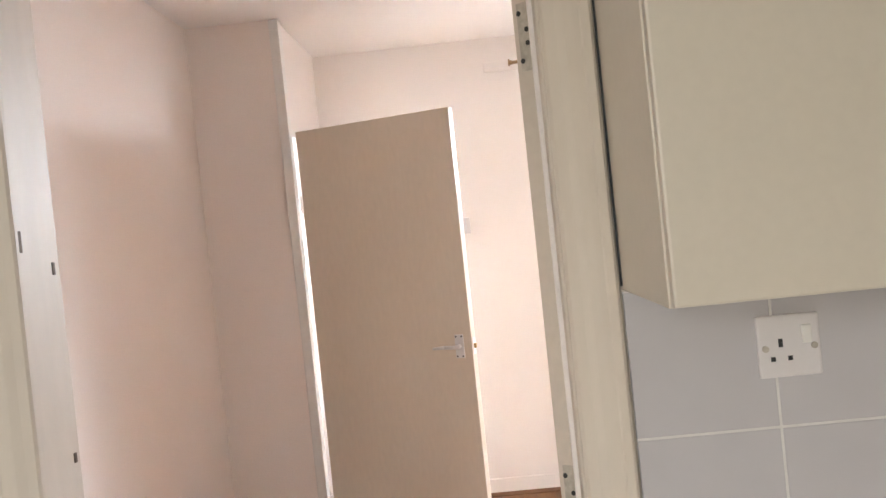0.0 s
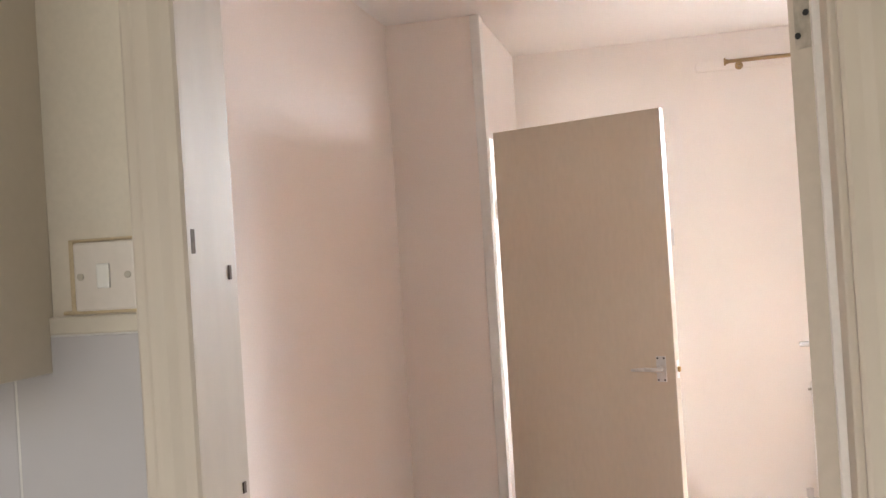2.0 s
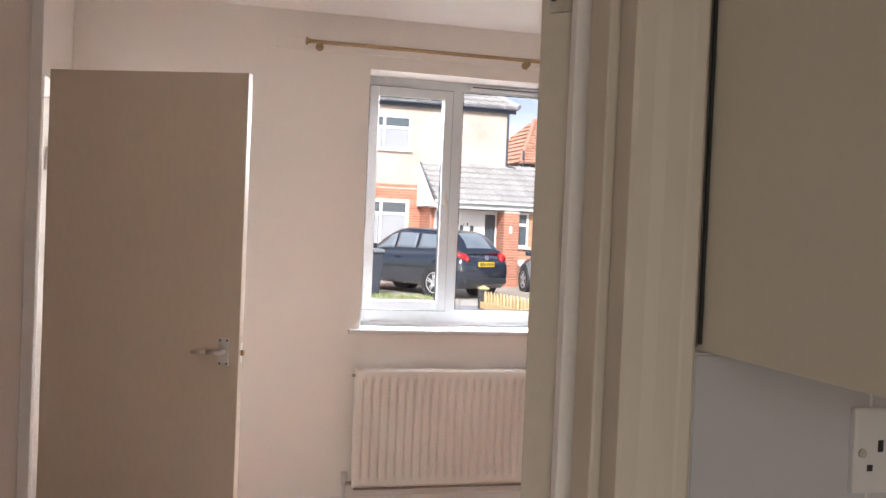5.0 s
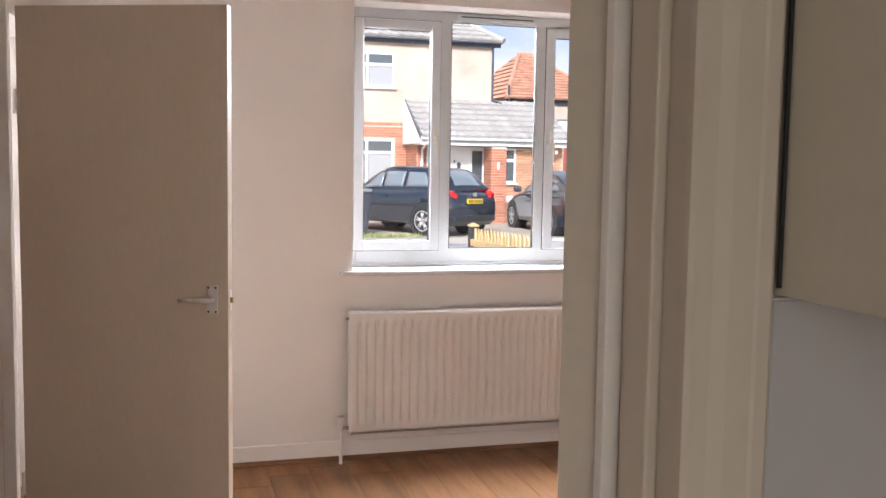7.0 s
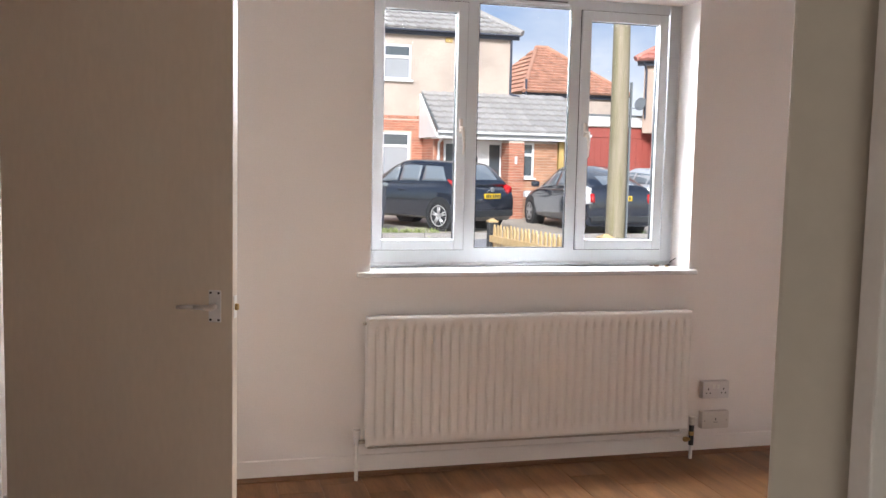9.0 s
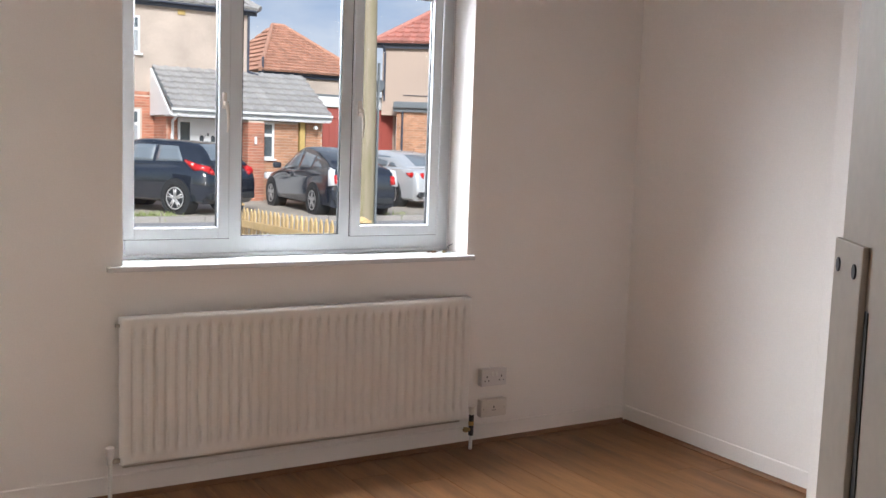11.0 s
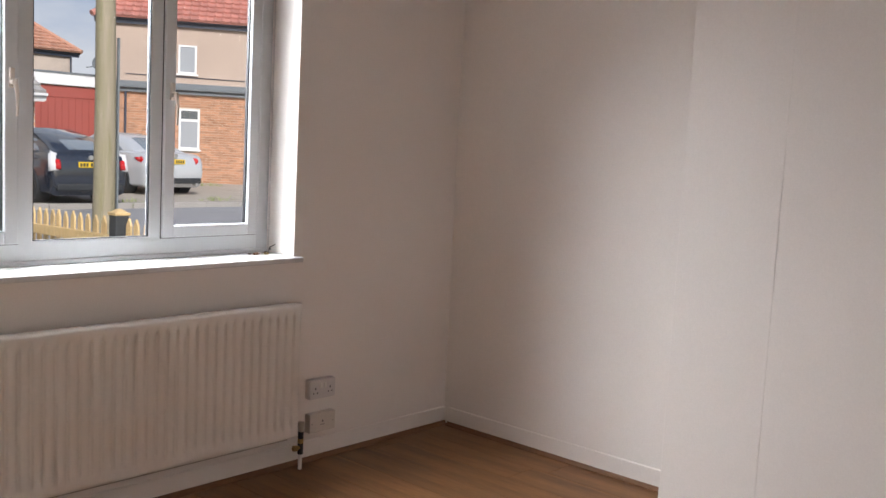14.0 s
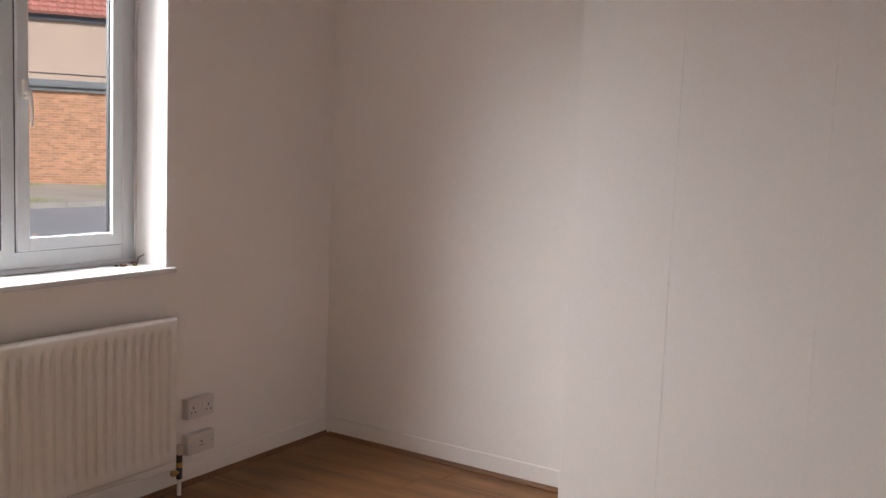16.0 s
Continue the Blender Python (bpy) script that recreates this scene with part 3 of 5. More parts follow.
# wall tiles, each a piece of its own
for nm, xs, x_lo, x_hi, top in (("tiled_splashback", -0.155, -0.343, 1.0, 1.371), ("tiled_splashback", -1.607, -2.6, -1.2, 1.416)):
    tw, th = 0.22, 0.2625
    sp = thing(nm, "pale grey glazed wall tiles with white grout", "tiles", ((x_lo + x_hi) / 2, KY, 0.52), kind="structure")
    part("grout", box(x_lo, x_hi, KY - 0.0076, KY - 0.001, 0.65, top), M["grout"], sp)
    k0 = math.floor((x_lo - xs) / tw)
    for k in range(k0, math.ceil((x_hi - xs) / tw)):
        a, b = max(x_lo, xs + k * tw + 0.0015), min(x_hi, xs + (k + 1) * tw - 0.0015)
        if b - a < 0.01:
            continue
        for r in range(math.ceil((top - 0.66) / th)):
            z0 = 0.65 + r * th
            part("tile", box(a, b, KY - 0.0085, KY - 0.004, z0 + 0.0015, min(top, z0 + th) - 0.0015, 0.0012, 1), M["tile"], sp)
    if x_hi < 0:
        part("top_bead", box(x_lo, x_hi, KY - 0.009, KY - 0.001, top, top + 0.022, 0.003), M["cabinet"], sp)

# dark strip painted as gap shade between cabinet side and architrave, and the rough paint edge round the switch
part("open_joint", box(-0.3462, -0.3437, KY - 0.0198, KY - 0.0165, 1.38, 2.09), M["dark"], kf, "dark strip painted as the shade between cabinet and door frame")
pe = thing("paint_edge", "rough yellowed paint edge round the light switch", "paint edge", (-1.27, KY, 1.485))
for i, (a, b, c, d) in enumerate(((-1.304, -1.297, 1.44, 1.531), (-1.212, -1.204, 1.44, 1.531), (-1.301, -1.206, 1.527, 1.531), (-1.316, -1.2, 1.4395, 1.4445))):
    part("ridge", box(a, b, KY - 0.0055, KY, c, d, 0.002), M["old_edge"], pe)
part("chip", box(-1.208, -1.203, KY - 0.0075, KY - 0.003, 1.447, 1.468, 0.001), M["dark"], pe, "dark chipped hole")

# ---------------------------------------------------------------- outdoors: ground
def simple(name, color, rough=0.6, **k):
    M[name] = mat(name, color, rough, **k)


simple("lawn_earth", (0.25, 0.24, 0.13), 0.9, var=0.15, scale=1.2, fine=30, bump=0.6)
simple("asphalt", (0.3, 0.3, 0.31), 0.85, var=0.1, scale=0.6, fine=60, bump=0.4)
simple("drive_concrete", (0.42, 0.375, 0.32), 0.85, var=0.12, scale=0.8, fine=40, bump=0.3)
simple("kerb_stone", (0.33, 0.31, 0.29), 0.85, var=0.1, scale=2, fine=50, bump=0.3)
simple("road_line", (0.5, 0.48, 0.4), 0.7, var=0.1, scale=4, fine=60)
simple("pebbledash", (0.54, 0.455, 0.395), 0.9, var=0.17, scale=1.2, fine=28, bump=1.0)
simple("render_beige", (0.47, 0.37, 0.31), 0.9, var=0.09, scale=0.7, fine=30, bump=0.5)
simple("brick_red", (0.46, 0.2, 0.13), 0.85, var=0.14, scale=7, fine=60, bump=0.3, rnd=0.22)
simple("brick_orange", (0.5, 0.27, 0.165), 0.85, var=0.14, scale=7, fine=60, bump=0.3, rnd=0.22)
simple("mortar", (0.58, 0.5, 0.43), 0.9, var=0.1, scale=6, fine=60)
simple("slate_tile", (0.4, 0.39, 0.385), 0.75, var=0.12, scale=3, fine=40, bump=0.3, rnd=0.1)
simple("clay_orange", (0.5, 0.27, 0.19), 0.75, var=0.12, scale=3, fine=40, bump=0.2, rnd=0.16)
simple("clay_red", (0.5, 0.22, 0.18), 0.7, var=0.12, scale=3, fine=40, bump=0.2, rnd=0.16)
simple("fascia_dark", (0.045, 0.055, 0.085), 0.4, var=0.05)
simple("fascia_white", (0.74, 0.75, 0.77), 0.4, var=0.03)
simple("lead_grey", (0.16, 0.18, 0.2), 0.6, var=0.1, scale=3)
simple("garage_red", (0.34, 0.085, 0.07), 0.4, var=0.06, scale=2)
simple("house_glass", (0.08, 0.1, 0.12), 0.06, var=0.05, spec=0.8)
simple("net_curtain", (0.34, 0.36, 0.39), 0.8, var=0.1, scale=3, fine=20, stretch=(12, 1, 0.3))
simple("panel_dark", (0.06, 0.075, 0.09), 0.15, var=0.05)
simple("yellow_board", (0.5, 0.36, 0.13), 0.7, var=0.08)
simple("pine", (0.58, 0.41, 0.2), 0.7, var=0.12, scale=4, fine=40, bump=0.2, stretch=(1, 1, 0.2), rnd=0.1)
simple("post_black", (0.025, 0.028, 0.032), 0.6, var=0.1)
simple("old_pole", (0.3, 0.255, 0.2), 0.85, var=0.2, scale=2.5, fine=30, bump=0.5, tint=(0.2, 0.185, 0.1), stretch=(6, 6, 0.5))
simple("black_paint", (0.021, 0.025, 0.036), 0.08, var=0.03, spec=1.0, bump=0)
simple("navy_paint", (0.024, 0.029, 0.042), 0.08, var=0.03, spec=1.0, bump=0)
simple("silver_paint", (0.55, 0.57, 0.6), 0.22, metal=0.25, var=0.02, spec=0.7, bump=0)
simple("car_glass", (0.17, 0.2, 0.23), 0.04, var=0.02, spec=0.9, bump=0)
simple("tyre", (0.015, 0.015, 0.016), 0.8, var=0.1)
simple("alloy", (0.6, 0.6, 0.6), 0.3, metal=0.8, var=0.03)
simple("lamp_red", (0.5, 0.015, 0.015), 0.12, var=0.03, spec=0.8)
simple("lamp_clear", (0.7, 0.7, 0.72), 0.1, var=0.03, spec=0.8)
simple("plate_yellow", (0.75, 0.5, 0.02), 0.4, var=0.02)
simple("bin_plastic", (0.035, 0.04, 0.055), 0.55, var=0.08)
simple("grass_blade", (0.3, 0.36, 0.13), 0.7, var=0.2, scale=8)


def gz(y):
    """Height of the ground along the street's cross-section."""
    pts = ((-400, -0.3), (0.35, -0.2), (3, -0.14), (7, -0.1), (9.5, -0.1), (9.6, -0.19), (12.4, -0.17), (15.2, -0.18), (15.35, -0.09), (20, -0.06), (24, 0.0), (60, 0.3), (400, 0.6))
    for (a, za), (b, zb) in zip(pts, pts[1:]):
        if y <= b:
            return za + (zb - za) * (y - a) / (b - a)
    return 0.6


def ground_strip(y0, y1, x0, x1, lift, material, steps=6, bm=None):
    bm = bm or bmesh.new()
    ys = [y0 + (y1 - y0) * i / steps for i in range(steps + 1)]
    rows = [[bm.verts.new((x, y, gz(y) + lift)) for x in (x0, x1)] for y in ys]
    for a, b in zip(rows, rows[1:]):
        bm.faces.new((a[0], a[1], b[1], b[0]))
    return bm


bm = bmesh.new()
rows = [[bm.verts.new((x, y, gz(y) - 0.05)) for x in (-400, 400)] for y in (-400, 0.35, 3, 7, 9.5, 9.6, 12.4, 15.2, 15.35, 20, 24, 60, 400)]
for a, b in zip(rows, rows[1:]):
    bm.faces.new((a[0], a[1], b[1], b[0]))
solid("ground", bm, M["lawn_earth"], "grass and bare earth round the houses", kind="structure")
solid("road", ground_strip(9.6, 15.2, -80, 120, -0.02, None), M["asphalt"], "grey asphalt residential road", kind="structure")
pv = solid("pavement", ground_strip(15.35, 21.9, -40, 60, 0.0, None), M["drive_concrete"], "worn concrete driveways and pavement across the road", kind="structure")
solid("pavement_near", ground_strip(6.9, 9.45, -40, 60, -0.01, None), M["drive_concrete"], "concrete pavement on the near side of the road", kind="structure")
for nm, y0, y1 in (("kerb_far", 15.2, 15.34), ("kerb_near", 9.46, 9.6)):
    k = thing(nm, "row of weathered concrete kerb stones", "kerb", (8, y0, gz(9.7)), kind="structure")
    x = -6.0
    while x < 28:
        part("kerbstone", box(x, x + 0.905, y0, y1, gz(9.7) - 0.1, gz(y1 + 0.02 if y0 > 12 else y0 - 0.05) + 0.012, 0.012, 1), M["kerb_stone"], k)
        x += 0.915
solid("road_marking", ground_strip(9.95, 10.03, -40, 60, -0.012, None), M["road_line"], "faded pale line along the road edge", kind="structure")

# distance and sky beyond
bm = bmesh.new()
prev = None
for i in range(25):
    a = radians(30 + 120 * i / 24)
    ring = [bm.verts.new((260 * math.cos(a) + 5, 260 * math.sin(a), z)) for z in (-4, 60, 150, 230)]
    if prev:
        for j in range(3):
            bm.faces.new((prev[j], ring[j], ring[j + 1], prev[j + 1]))
    prev = ring
cm = bpy.data.materials.new("cloudy_sky")
cm.use_nodes = True
n, l = cm.node_tree.nodes, cm.node_tree.links
n.clear()
out = n.new("ShaderNodeOutputMaterial")
em = n.new("ShaderNodeEmission")
co = n.new("ShaderNodeTexCoord")
mp = n.new("ShaderNodeMapping")
mp.inputs["Scale"].default_value = (0.012, 0.012, 0.03)
nz = n.new("ShaderNodeTexNoise")
nz.inputs["Scale"].default_value, nz.inputs["Detail"].default_value, nz.inputs["Roughness"].default_value = 1.0, 6, 0.55
rp = n.new("ShaderNodeValToRGB")
rp.color_ramp.elements[0].position, rp.color_ramp.elements[0].color = 0.36, (0.4, 0.53, 0.76, 1)
rp.color_ramp.elements[1].position, rp.color_ramp.elements[1].color = 0.62, (0.88, 0.91, 0.97, 1)
l.new(co.outputs["Object"], mp.inputs[0])
l.new(mp.outputs[0], nz.inputs[0])
l.new(nz.outputs[0], rp.inputs[0])
l.new(rp.outputs[0], em.inputs[0])
em.inputs[1].default_value = 0.95
l.new(em.outputs[0], out.inputs[0])
solid("backdrop", bm, cm, "pale blue sky with broken white cloud", kind="structure", smooth=True)


# ---------------------------------------------------------------- bricks, tiles, windows
def wall_frame(o, deg):
    """A wall's own axes: u along it, w out of it towards the street, z up."""
    return pose(o[0], o[1], 0, 0, 0, deg)


def joined(name, verts, faces, material, parent, kind=""):
    me = bpy.data.meshes.new(name)
    me.from_pydata(verts, [], faces)
    me.update()
    me.materials.append(material)
    o = new(name, me)
    o.parent = parent
    if kind:
        o["kind"] = kind
    return o


BOXF = ((0, 2, 3, 1), (4, 5, 7, 6), (0, 1, 5, 4), (1, 3, 7, 5), (3, 2, 6, 7), (2, 0, 4, 6))


def island_mat(src, name, spread):
    """The same surface, varied piece by piece within one mesh."""
    m = src.copy()
    m.name = name
    n, l = m.node_tree.nodes, m.node_tree.links
    for nd in n:
        if nd.bl_idname == "ShaderNodeObjectInfo":
            g = n.new("ShaderNodeNewGeometry")
            for k in list(nd.outputs["Random"].links):
                l.new(g.outputs["Random Per Island"], k.to_socket)
            break
    return m


for k in ("brick_red", "brick_orange", "slate_tile", "clay_orange", "clay_red"):
    M[k + "_joined"] = island_mat(M[k], k + "_joined", 0.2)


def brickwork(parent, m, u0, u1, z0, z1, holes, key, singles=0):
    """Bricks in stretcher bond on the wall face w = 0 of pose m; holes are (u0, u1, z0, z1). m is in the parent's coordinates."""
    L, Hh, J, D = 0.215, 0.065, 0.01, 0.014
    proto = None
    vs, fs, count, row = [], [], 0, 0
    z = z0
    while z + 0.03 < z1:
        zt = min(z + Hh, z1)
        u = u0 - (0.1125 if row % 2 else 0.0)
        while u < u1:
            a, b = max(u, u0), min(u + L, u1)
            free = True
            for h in holes:
                if b > h[0] and a < h[1] and zt > h[2] and z < h[3]:
                    if a < h[0] - 0.03:
                        b = h[0]
                    elif b > h[1] + 0.03:
                        a = h[1]
                    else:
                        free = False
            if free and b - a > 0.03:
                if count < singles and b - a > L - 0.001 and zt - z > Hh - 0.001:
                    if proto is None:
                        proto = mesh_of("brick", box(0, L, -D, 0, 0, Hh, 0.003, 1), M[key])
                    o = new("brick", proto)
                    o.parent = parent
                    o.matrix_basis = m @ Matrix.Translation((a, 0, z))
                    count += 1
                else:
                    k = len(vs)
                    d = D + random.uniform(-0.003, 0.002)
                    vs += [m @ Vector(p) for p in ((a, -d, z), (b, -d, z), (a, 0, z), (b, 0, z), (a, -d, zt), (b, -d, zt), (a, 0, zt), (b, 0, zt))]
                    fs += [tuple(k + i for i in f) for f in BOXF]
            u += L + J
        z += Hh + J
        row += 1
    joined("bricks", vs, fs, M[key + "_joined"], parent, "stuff")


def roof_tiles(parent, o, u, v, span, rows, gauge, width, key, singles=0, roll=0.022):
    """Courses of roof tiles: o the eave's start, u along the eave, v up the slope; span(d) gives the course's ends at d up the slope."""
    u, v = Vector(u).normalized(), Vector(v).normalized()
    nrm = u.cross(v).normalized()
    if nrm.z < 0:
        nrm = -nrm
    prof = [(0.0, 0.0), (0.12, roll), (0.3, roll), (0.42, 0.0), (0.98, 0.0)]
    proto = None
    vs, fs, count = [], [], 0
    base = Matrix(((u.x, v.x, nrm.x, 0), (u.y, v.y, nrm.y, 0), (u.z, v.z, nrm.z, 0), (0, 0, 0, 1)))

    def shape(wd):
        p, f = [], []
        for k, (y, h) in enumerate(((0.0, 0.065), (gauge * 1.08, 0.0))):
            p += [(wd * x, y, h + r) for x, r in prof]
        p += [(wd * x, 0.0, 0.0 + r * 0.8) for x, r in prof]
        n = len(prof)
        for i in range(n - 1):
            f.append((i, i + 1, n + i + 1, n + i))
            f.append((i + 1, i, 2 * n + i, 2 * n + i + 1))
        return p, f
    for r in range(rows):
        a, b = span(r * gauge + gauge / 2)
        x = a
        while x < b - 0.04:
            wd = min(width, b - x)
            at = Matrix.Translation(Vector(o) + u * x + v * (r * gauge)) @ base
            if count < singles and wd > width - 0.001:
                if proto is None:
                    p, f = shape(width)
                    proto = bpy.data.meshes.new("roof_tile")
                    proto.from_pydata(p, [], f)
                    proto.materials.append(M[key])
                t = new("roof_tile", proto)
                t.parent = parent
                t.matrix_basis = at
                count += 1
            else:
                p, f = shape(wd)
                k = len(vs)
                vs += [at @ Vector(q) for q in p]
                fs += [tuple(k + i for i in g) for g in f]
            x += wd
    if vs:
        joined("roof_tiles", vs, fs, M[key + "_joined"], parent, "stuff")


def house_window(parent, m, u0, u1, z0, z1, lights, curtain=True, top=0.3):
    """White plastic window set in a wall face; lights are the relative widths."""
    def bx(*a, **k):
        return turned(box(*a, **k), m)
    f = part("window", bx(u0, u1, -0.012, 0.03, z0, z0 + 0.06), M["fascia_white"], parent)
    bm = bmesh.new()
    box(u0, u1, -0.02, 0.02, z1 - 0.055, z1, bm=bm)
    box(u0, u0 + 0.055, -0.018, 0.02, z0 + 0.06, z1 - 0.055, bm=bm)
    box(u1 - 0.055, u1, -0.018, 0.02, z0 + 0.06, z1 - 0.055, bm=bm)
    tot, u = sum(lights), u0
    zt = z1 - (z1 - z0) * top
    for i, w in enumerate(lights):
        e = u + (u1 - u0) * w / tot
        if i < len(lights) - 1:
            box(e - 0.04, e + 0.04, -0.016, 0.02, z0 + 0.06, z1 - 0.055, bm=bm)
        if w <= 1 and top:
            box(u + 0.05, e - 0.05, -0.022, 0.02, zt - 0.04, zt + 0.04, bm=bm)
        part("pane", bx(u + 0.03, e - 0.03, 0.006, 0.01, z0 + 0.05, z1 - 0.05), M["house_glass"], f)
        if curtain:
            part("net_curtain", bx(u + 0.06, e - 0.06, 0.0025, 0.005, z0 + 0.06, zt - 0.04 if top else z1 - 0.06), M["net_curtain"], f)
        u = e
    part("window_frame", turned(bm, m), M["fascia_white"], f)
    part("window_sill", bx(u0 - 0.06, u1 + 0.06, -0.07, 0.02, z0 - 0.05, z0), M["fascia_white"], f)


def gutter(parent, m, u0, u1, z, key="fascia_dark", deep=0.1):
    bm = bmesh.new()
    pr = [(-0.12, z), (-0.11, z - 0.06), (-0.07, z - 0.08), (-0.02, z - 0.06), (-0.015, z)]
    extrude_profile(pr, u0, u1, "x", bm)
    box(u0, u1, -0.014, 0.01, z - 0.18, z + 0.01, bm=bm)
    part("gutter", turned(bm, m), M[key], parent)


def hip_roof(parent, pts, top, key, gauge, width, front_rows, singles, left=False):
    """pts: eave corners front-left, front-right, back-right, back-left; top: ridge ends left and right."""
    fl, fr, br, bl = [Vector(p) for p in pts]
    rl, rr = [Vector(p) for p in top]
    bm = bmesh.new()
    v = [bm.verts.new(p - Vector((0, 0, 0.02))) for p in (fl, fr, br, bl, rl, rr)]
    for f in ((0, 1, 5, 4), (1, 2, 5), (2, 3, 4, 5), (3, 0, 4), (3, 2, 1, 0)):
        bm.faces.new([v[i] for i in f])
    part("roof", bm, M[key], parent)

    def slope(a, b, c, d, rows, single):
        u = (b - a).normalized()
        vv = c - a
        vv = vv - u * vv.dot(u)
        ln = vv.length
        s0, s1 = (c - a).dot(u), (d - a).dot(u)
        w = (b - a).length
        roof_tiles(parent, a, u, vv, lambda q: (s0 * q / ln, w + (s1 - w) * q / ln), min(rows, int(ln / gauge)), gauge, width, key, single)
    slope(fl, fr, rl, rr, front_rows, singles)
    slope(fr, br, rr, rr, front_rows, 0)
    if left:
        slope(bl, fl, rl, rl, front_rows, 0)
    bm = bmesh.new()
    for a, b in ((fr, rr), (fl, rl), (rl, rr)):
        cyl(a + Vector((0, 0, 0.03)), b + Vector((0, 0, 0.03)), 0.09, seg=8, bm=bm)
    part("ridge_tiles", bm, M[key], parent)


# ---------------------------------------------------------------- house across the road with its porch
def house_one():
    h = thing("house", "semi-detached house with beige pebble-dash above red brick and slate roof", "house", (4, 22, gz(22)))
    h.location = (-0.42, 0, -0.53)
    OFF[h] = Vector((0, 0, 0))
    g = gz(20) + 0.33
    part("wall", box(-4.0, 8.65, 22.004, 30, 3.22, 5.62), M["pebbledash"], h, "beige pebble-dash upper wall")
    part("lower_wall", box(-4.0, 8.65, 22.016, 30, g, 3.22), M["mortar"], h, "red brick lower wall")
    hole = [(4.06, 5.72, 1.38, 2.8), (-2, 0.5, 1.38, 2.8)]
    brickwork(h, pose(0, 22.016, 0), 1.2, 6.3, g, 3.14, hole, "brick_red", 300)
    # soldier band under the pebble-dash
    vs, fs = [], []
    u = 1.2
    while u < 6.3:
        k = len(vs)
        vs += [(u, 22.0, 3.15), (u + 0.065, 22.0, 3.15), (u, 22.016, 3.15), (u + 0.065, 22.016, 3.15), (u, 22.0, 3.24), (u + 0.065, 22.0, 3.24), (u, 22.016, 3.24), (u + 0.065, 22.016, 3.24)]
        fs += [tuple(k + i for i in f) for f in BOXF]
        u += 0.075
    joined("brick_band", vs, fs, M["brick_red_joined"], h, "stuff")
    house_window(h, pose(0, 21.985, 0), 4.1, 5.66, 4.23, 5.2, (1, 1), True, 0.35)
    house_window(h, pose(0, 22.0, 0), 4.1, 5.66, 1.42, 2.76, (1, 1), True, 0.28)
    house_window(h, pose(0, 21.985, 0), 0.6, 2.6, 4.23, 5.2, (1, 1, 1), True, 0.35)
    gutter(h, pose(0, 21.9, 0), -4.3, 8.82, 5.66)
    part("soffit", box(-4.2, 8.82, 21.75, 22.0, 5.58, 5.62), M["fascia_dark"], h)
    part("drainpipe", cyl((8.6, 21.94, 3.95), (8.6, 21.94, 5.5), 0.034, seg=10), M["fascia_dark"], h)
    bm = cyl((8.6, 21.94, 3.95), (8.8, 21.7, 3.86), 0.034, seg=10)
    part("drainpipe", bm, M["fascia_dark"], h)
    part("vent", box(6.65, 6.85, 21.97, 22.0, 5.33, 5.45), M["yellow_board"], h)
    hip_roof(h, ((-4.3, 21.75, 5.64), (8.86, 21.75, 5.64), (8.86, 30.3, 5.64), (-4.3, 30.3, 5.64)), ((0.2, 26, 8.3), (5.0, 26, 8.3)), "slate_tile", 0.3, 0.3, 8, 0)
    # porch and its lean-to roof
    p = part("porch_wall", box(6.05, 9.46, 20.75, 22.0, g, 2.62), M["mortar"], h, "red brick porch wall")
    brickwork(h, pose(0, 20.75, 0), 6.06, 6.34, g, 2.6, [], "brick_red")
    brickwork(h, pose(6.05, 22.0, 0, 0, 0, -90), 0.0, 1.25, g, 2.6, [], "brick_red")
    brickwork(h, pose(0, 20.0, 0), 7.97, 8.39, g, 2.55, [], "brick_red", 60)
    part("pillar", box(7.97, 8.39, 20.0, 20.75, g, 2.56), M["mortar"], h)
    brickwork(h, pose(7.97, 20.75, 0, 0, 0, -90), 0.0, 0.75, g, 2.55, [], "brick_red")
    brickwork(h, pose(0, 20.3, 0), 8.4, 9.46, g, 2.55, [(8.4, 8.78, 1.56, 2.6)], "brick_orange", 240)
    part("porch_wall", box(8.39, 9.46, 20.3, 20.75, g, 2.56), M["mortar"], h)
    house_window(h, pose(0, 20.29, 0), 8.42, 8.77, 1.58, 2.54, (1,), False, 0.35)
    part("board", box(9.5, 9.64, 20.25, 20.4, g, 2.62), M["yellow_board"], h, "yellow timber board")
    part("lamp", cyl((9.9, 20.2, 2.45), (9.9, 20.1, 2.45), 0.05, seg=12), M["fascia_white"], h)
    brickwork(h, pose(0, 20.4, 0), 9.72, 10.2, g, 2.62, [], "brick_orange")
    part("porch_wall", box(9.72, 10.2, 20.4, 22.0, g, 2.62), M["mortar"], h)
    # front door with side lights
    d = part("door", box(6.66, 7.57, 20.69, 20.74, g + 0.1, 2.46, 0.004), M["fascia_white"], h, "white panelled front door")
    for a in (6.88, 7.18):
        bm = bmesh.new()
        extrude_profile([(a + 0.055 + 0.055 * math.cos(t * math.pi / 6), 1.72 + (0.36 if math.sin(t * math.pi / 6) >= 0 else -0.36) + 0.055 * math.sin(t * math.pi / 6)) for t in range(12)], 20.68, 20.695, "y", bm)
        part("pane", bm, M["panel_dark"], d)
    part("number", box(7.085, 7.125, 20.682, 20.69, 2.12, 2.2), M["panel_dark"], d)
    part("knocker", cyl((7.105, 20.69, 1.85), (7.105, 20.66, 1.85), 0.04, seg=10), M["chrome"], d)
    part("door_handle", box(7.44, 7.47, 20.64, 20.69, 1.45, 1.6, 0.004), M["chrome"], d)
